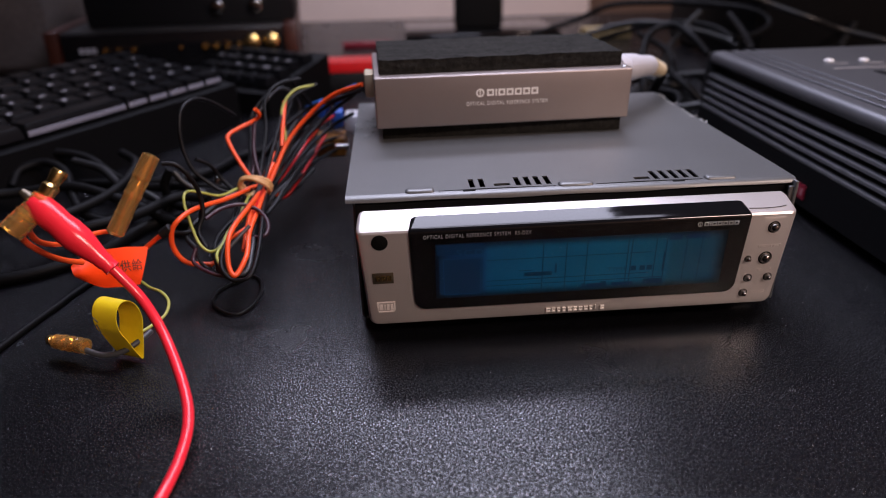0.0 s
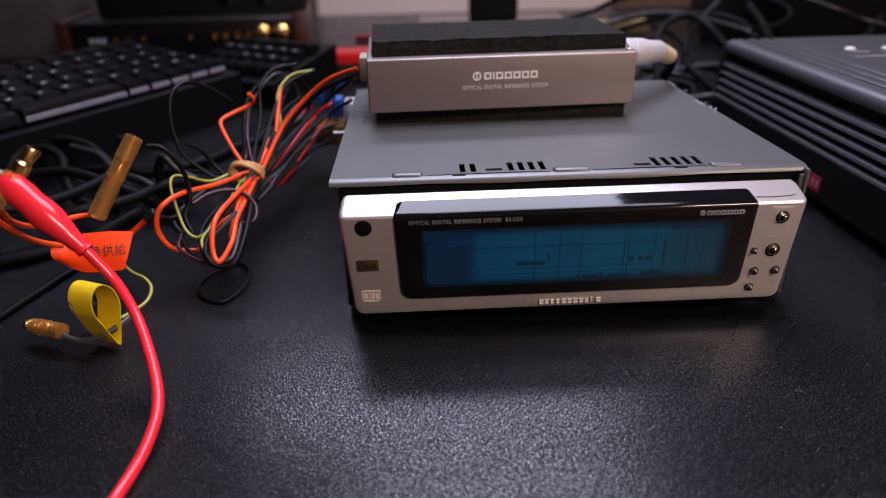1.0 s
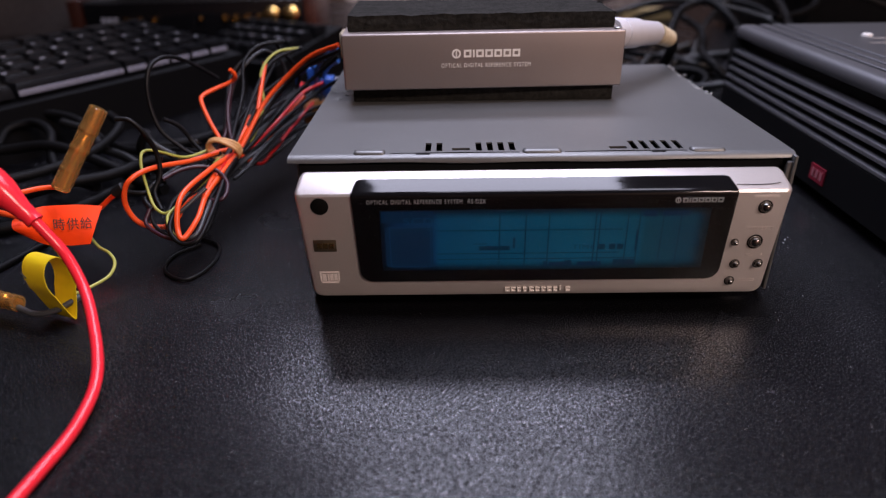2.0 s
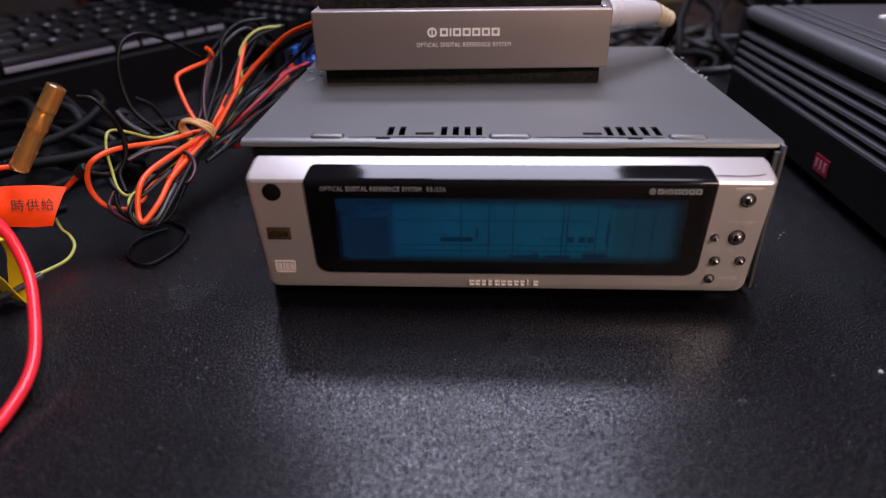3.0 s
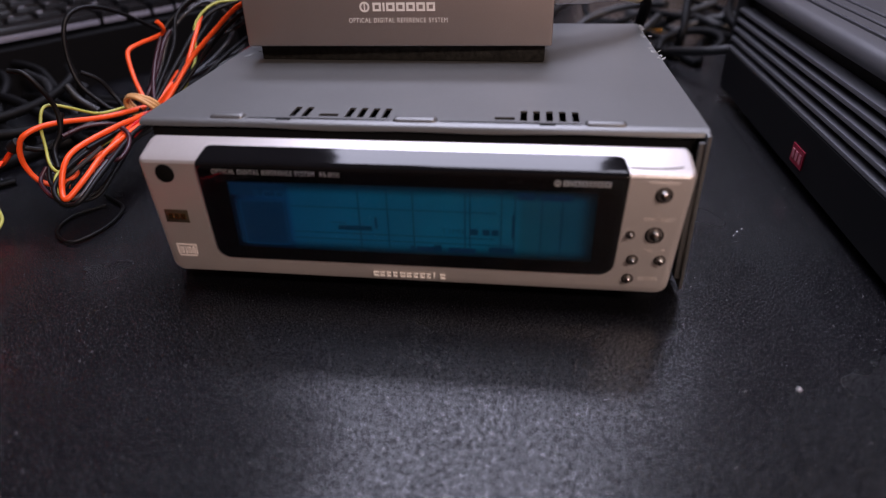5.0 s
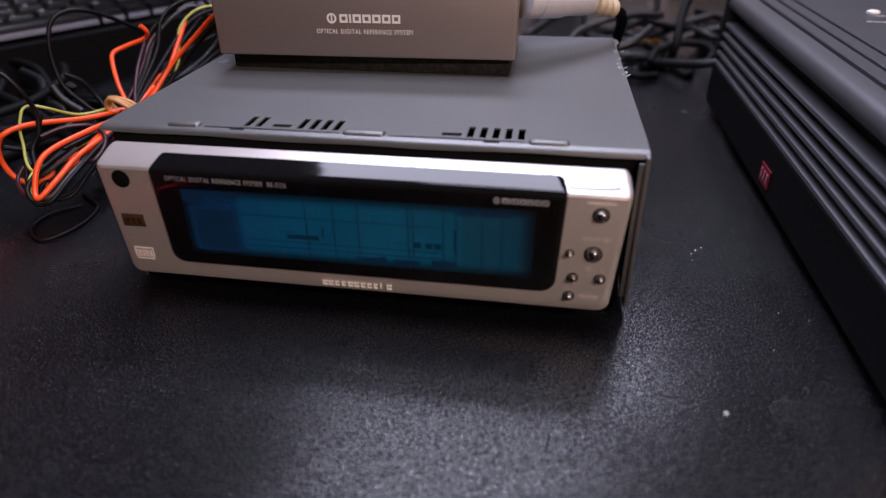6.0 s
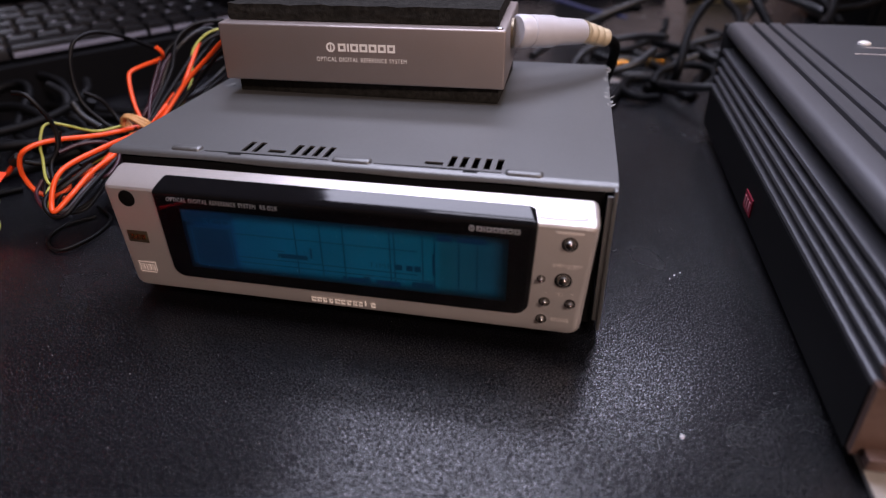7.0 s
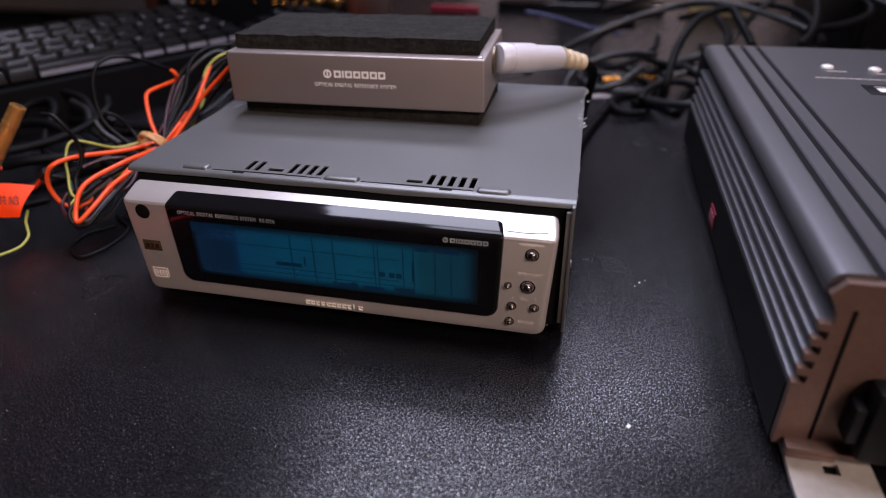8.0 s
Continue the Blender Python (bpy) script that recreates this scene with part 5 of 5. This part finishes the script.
part("case", block(-0.24, 0.155, 0, 0.22, 0.008, 0.20, 0.004), CASE_BROWN, raised_cabinet)
part("front_panel", block(-0.232, 0.147, -0.004, -0.0003, 0.014, 0.192, 0.001), CASE_BROWN, raised_cabinet)
for x in (-0.22, 0.135):
    for y in (0.02, 0.2):
        part("foot", lathe([(0, 0.010), (0.0082, 0.010)], (x, y, 0), (0, 0, 1), 14), BLACK_MATT, raised_cabinet)

rear_cables = thing("cable_heap", "tangle of black cables behind the stereo", "cables")
wire('cable', CABLE_BLACK, 0.003, [(0.0914, 0.541, 0.0336), (0.1487, 0.5626, 0.0458), (0.1806, 0.541, 0.0628), (0.2241, 0.5194, 0.0669), (0.267, 0.487, 0.0674), (0.3002, 0.4546, 0.0645), (0.3096, 0.433, 0.055), (0.2867, 0.4114, 0.048), (0.2535, 0.3898, 0.047)], rear_cables)
wire('cable', CABLE_BLACK, 0.003, [(0.171, 0.541, 0.0262), (0.2083, 0.5194, 0.0406), (0.2388, 0.487, 0.0499), (0.2613, 0.4546, 0.0491), (0.2649, 0.4114, 0.0433), (0.2598, 0.3682, 0.0412)], rear_cables)
wire('cable', CABLE_BLACK, 0.0032, [(0.1968, 0.487, 0.0396), (0.1985, 0.4114, 0.0348), (0.1836, 0.3574, 0.0247), (0.1809, 0.325, 0.0218), (0.1931, 0.3142, 0.0093)], rear_cables)
wire('cable', DARK_PVC, 0.0028, [(0.2366, 0.433, 0.0676), (0.2219, 0.433, 0.0521), (0.2076, 0.433, 0.0308), (0.1958, 0.4114, 0.0132), (0.1814, 0.4006, 0.005)], rear_cables)
wire('cable', CABLE_BLACK, 0.003, [(0.3928, 0.541, 0.0633), (0.4232, 0.541, 0.0502), (0.4392, 0.4978, 0.0368), (0.4711, 0.4762, 0.0283), (0.5025, 0.4546, 0.0236)], rear_cables)
wire('cable', DARK_PVC, 0.003, [(0.4886, 0.541, 0.073), (0.4334, 0.4762, 0.0516), (0.3947, 0.433, 0.0416), (0.359, 0.3898, 0.036)], rear_cables)
wire('cable', CABLE_BLACK, 0.003, [(0.2659, 0.433, 0.0642), (0.257, 0.3898, 0.0571), (0.2438, 0.3466, 0.0516), (0.2297, 0.3142, 0.0504)], rear_cables)
wire('cable', CABLE_BLACK, 0.003, [(0.1597, 0.3898, 0.0135), (0.1841, 0.3898, 0.0033), (0.199, 0.3574, 0.0033), (0.2001, 0.325, 0.0033)], rear_cables)
wire('cable', CABLE_BLACK, 0.003, [(0.1827, 0.3605, 0.0035), (0.1991, 0.3368, 0.0035), (0.2429, 0.3976, 0.0035), (0.2431, 0.451, 0.0035), (0.2135, 0.4859, 0.0035), (0.1938, 0.5218, 0.0035)], rear_cables)
wire('cable', CABLE_BLACK, 0.003, [(0.084, 0.4347, 0.0035), (0.1148, 0.4189, 0.0035), (0.1373, 0.3666, 0.0035), (0.1499, 0.293, 0.0035), (0.1677, 0.3553, 0.0035), (0.2141, 0.4361, 0.0035)], rear_cables)
wire('cable', DARK_PVC, 0.003, [(0.0373, 0.325, 0.0192), (0.0537, 0.3682, 0.0231), (0.0769, 0.433, 0.0243), (0.1112, 0.4546, 0.0364), (0.1515, 0.4762, 0.0463), (0.1875, 0.4546, 0.0555), (0.222, 0.433, 0.0528), (0.255, 0.4114, 0.044), (0.2595, 0.3898, 0.0395)], rear_cables)
wire('cable', CABLE_BLACK, 0.0032, [(0.1221, 0.3087, 0.0035), (0.1419, 0.3271, 0.0035), (0.1456, 0.325, 0.0197), (0.1535, 0.3574, 0.0384), (0.1711, 0.3898, 0.0545), (0.1914, 0.3898, 0.0615), (0.1959, 0.3574, 0.0568), (0.2028, 0.3358, 0.0448)], rear_cables)
wire('cable', DARK_PVC, 0.003, [(0.1145, 0.4114, 0.0054), (0.1331, 0.3898, 0.0067), (0.1581, 0.379, 0.0201), (0.179, 0.379, 0.0278)], rear_cables)
wire('cable', BLUE_PVC, 0.0016, [(0.0176, 0.487, 0.0386), (0.046, 0.487, 0.0339), (0.0801, 0.487, 0.0252), (0.1135, 0.487, 0.0197)], rear_cables)
wire('cable', CABLE_BLACK, 0.003, [(0.3156, 0.3898, 0.015), (0.3298, 0.541, 0.0266), (0.3282, 0.649, 0.0369)], rear_cables)


wire('cable', DARK_PVC, 0.0026, [(0.20, 0.43, 0.100), (0.2300, 0.3600, 0.0910), (0.2680, 0.3800, 0.0810), (0.3070, 0.3600, 0.0670), (0.3470, 0.3800, 0.0550), (0.3880, 0.3600, 0.0450), (0.4350, 0.3800, 0.0360), (0.48, 0.36, 0.0030)], rear_cables)
rng = random.Random(21)
for k in range(9):
    cx, cy, rr = rng.uniform(0.10, 0.19), rng.uniform(0.27, 0.44), rng.uniform(0.018, 0.045)
    a0, sweep = rng.uniform(0, 6.28), rng.uniform(3.0, 6.0)
    pts = [(cx + rr * (1 + 0.2 * math.sin(3 * u + k)) * math.cos(a0 + sweep * u), cy + rr * 1.3 * math.sin(a0 + sweep * u), 0.004 + 0.030 * abs(math.sin(2.2 * u + k)) * (k % 3) / 2) for u in [i / 9 for i in range(10)]]
    wire("cable", CABLE_BLACK if k % 2 else DARK_PVC, 0.0028, pts, rear_cables)

paper = part("paper_scrap", block(-0.022, 0.022, -0.010, 0.010, 0.0002, 0.0005), PAPER)
paper.matrix_basis = pose(0.106, 0.345, 0, 0, 0, 12)
tagged(paper, "small white paper scrap lying under the cables", "paper")
for k, (x, y) in enumerate(((0.098, 0.375), (0.128, 0.385))):
    o = thing("bullet_connector", "amber sleeved bullet connector lying on the desk", "connector", group="loose connectors")
    bullet((x, y, 0.0036), (x + 0.014, y + 0.006, 0.0036), 0.0033, o)

# lint and dust on the desktop
rng = random.Random(11)
for k, (x, y, s) in enumerate([(0.1127, -0.0310, 0.0006), (0.119, 0.058, 0.0003), (0.1215, 0.0605, 0.0002), (0.117, 0.055, 0.0002)]):
    bm = bmesh.new()
    bmesh.ops.create_icosphere(bm, subdivisions=2, radius=1.0)
    for v in bm.verts:
        v.co = v.co * s * (1 + 0.5 * noise.noise(v.co * 2 + Vector((k, 3, 1))))
        v.co.z = v.co.z * 0.6 + s * 0.6
    d = part("dust_speck", bm, LINT, angle=80)
    d.matrix_basis = pose(x, y, 0)
    tagged(d, "pale lint speck on the black desktop", "lint", "lint specks")
dust = bmesh.new()
for k in range(320):
    x, y = rng.uniform(-0.16, 0.15), rng.uniform(-0.13, 0.10)
    s = rng.uniform(0.00004, 0.00011)
    made = bmesh.ops.create_icosphere(dust, subdivisions=1, radius=s, matrix=Matrix.Translation((x, y, s * 0.8)))
tagged(part("desk_dust", dust, LINT, angle=80), "fine pale dust scattered on the desktop", "dust", kind="stuff")
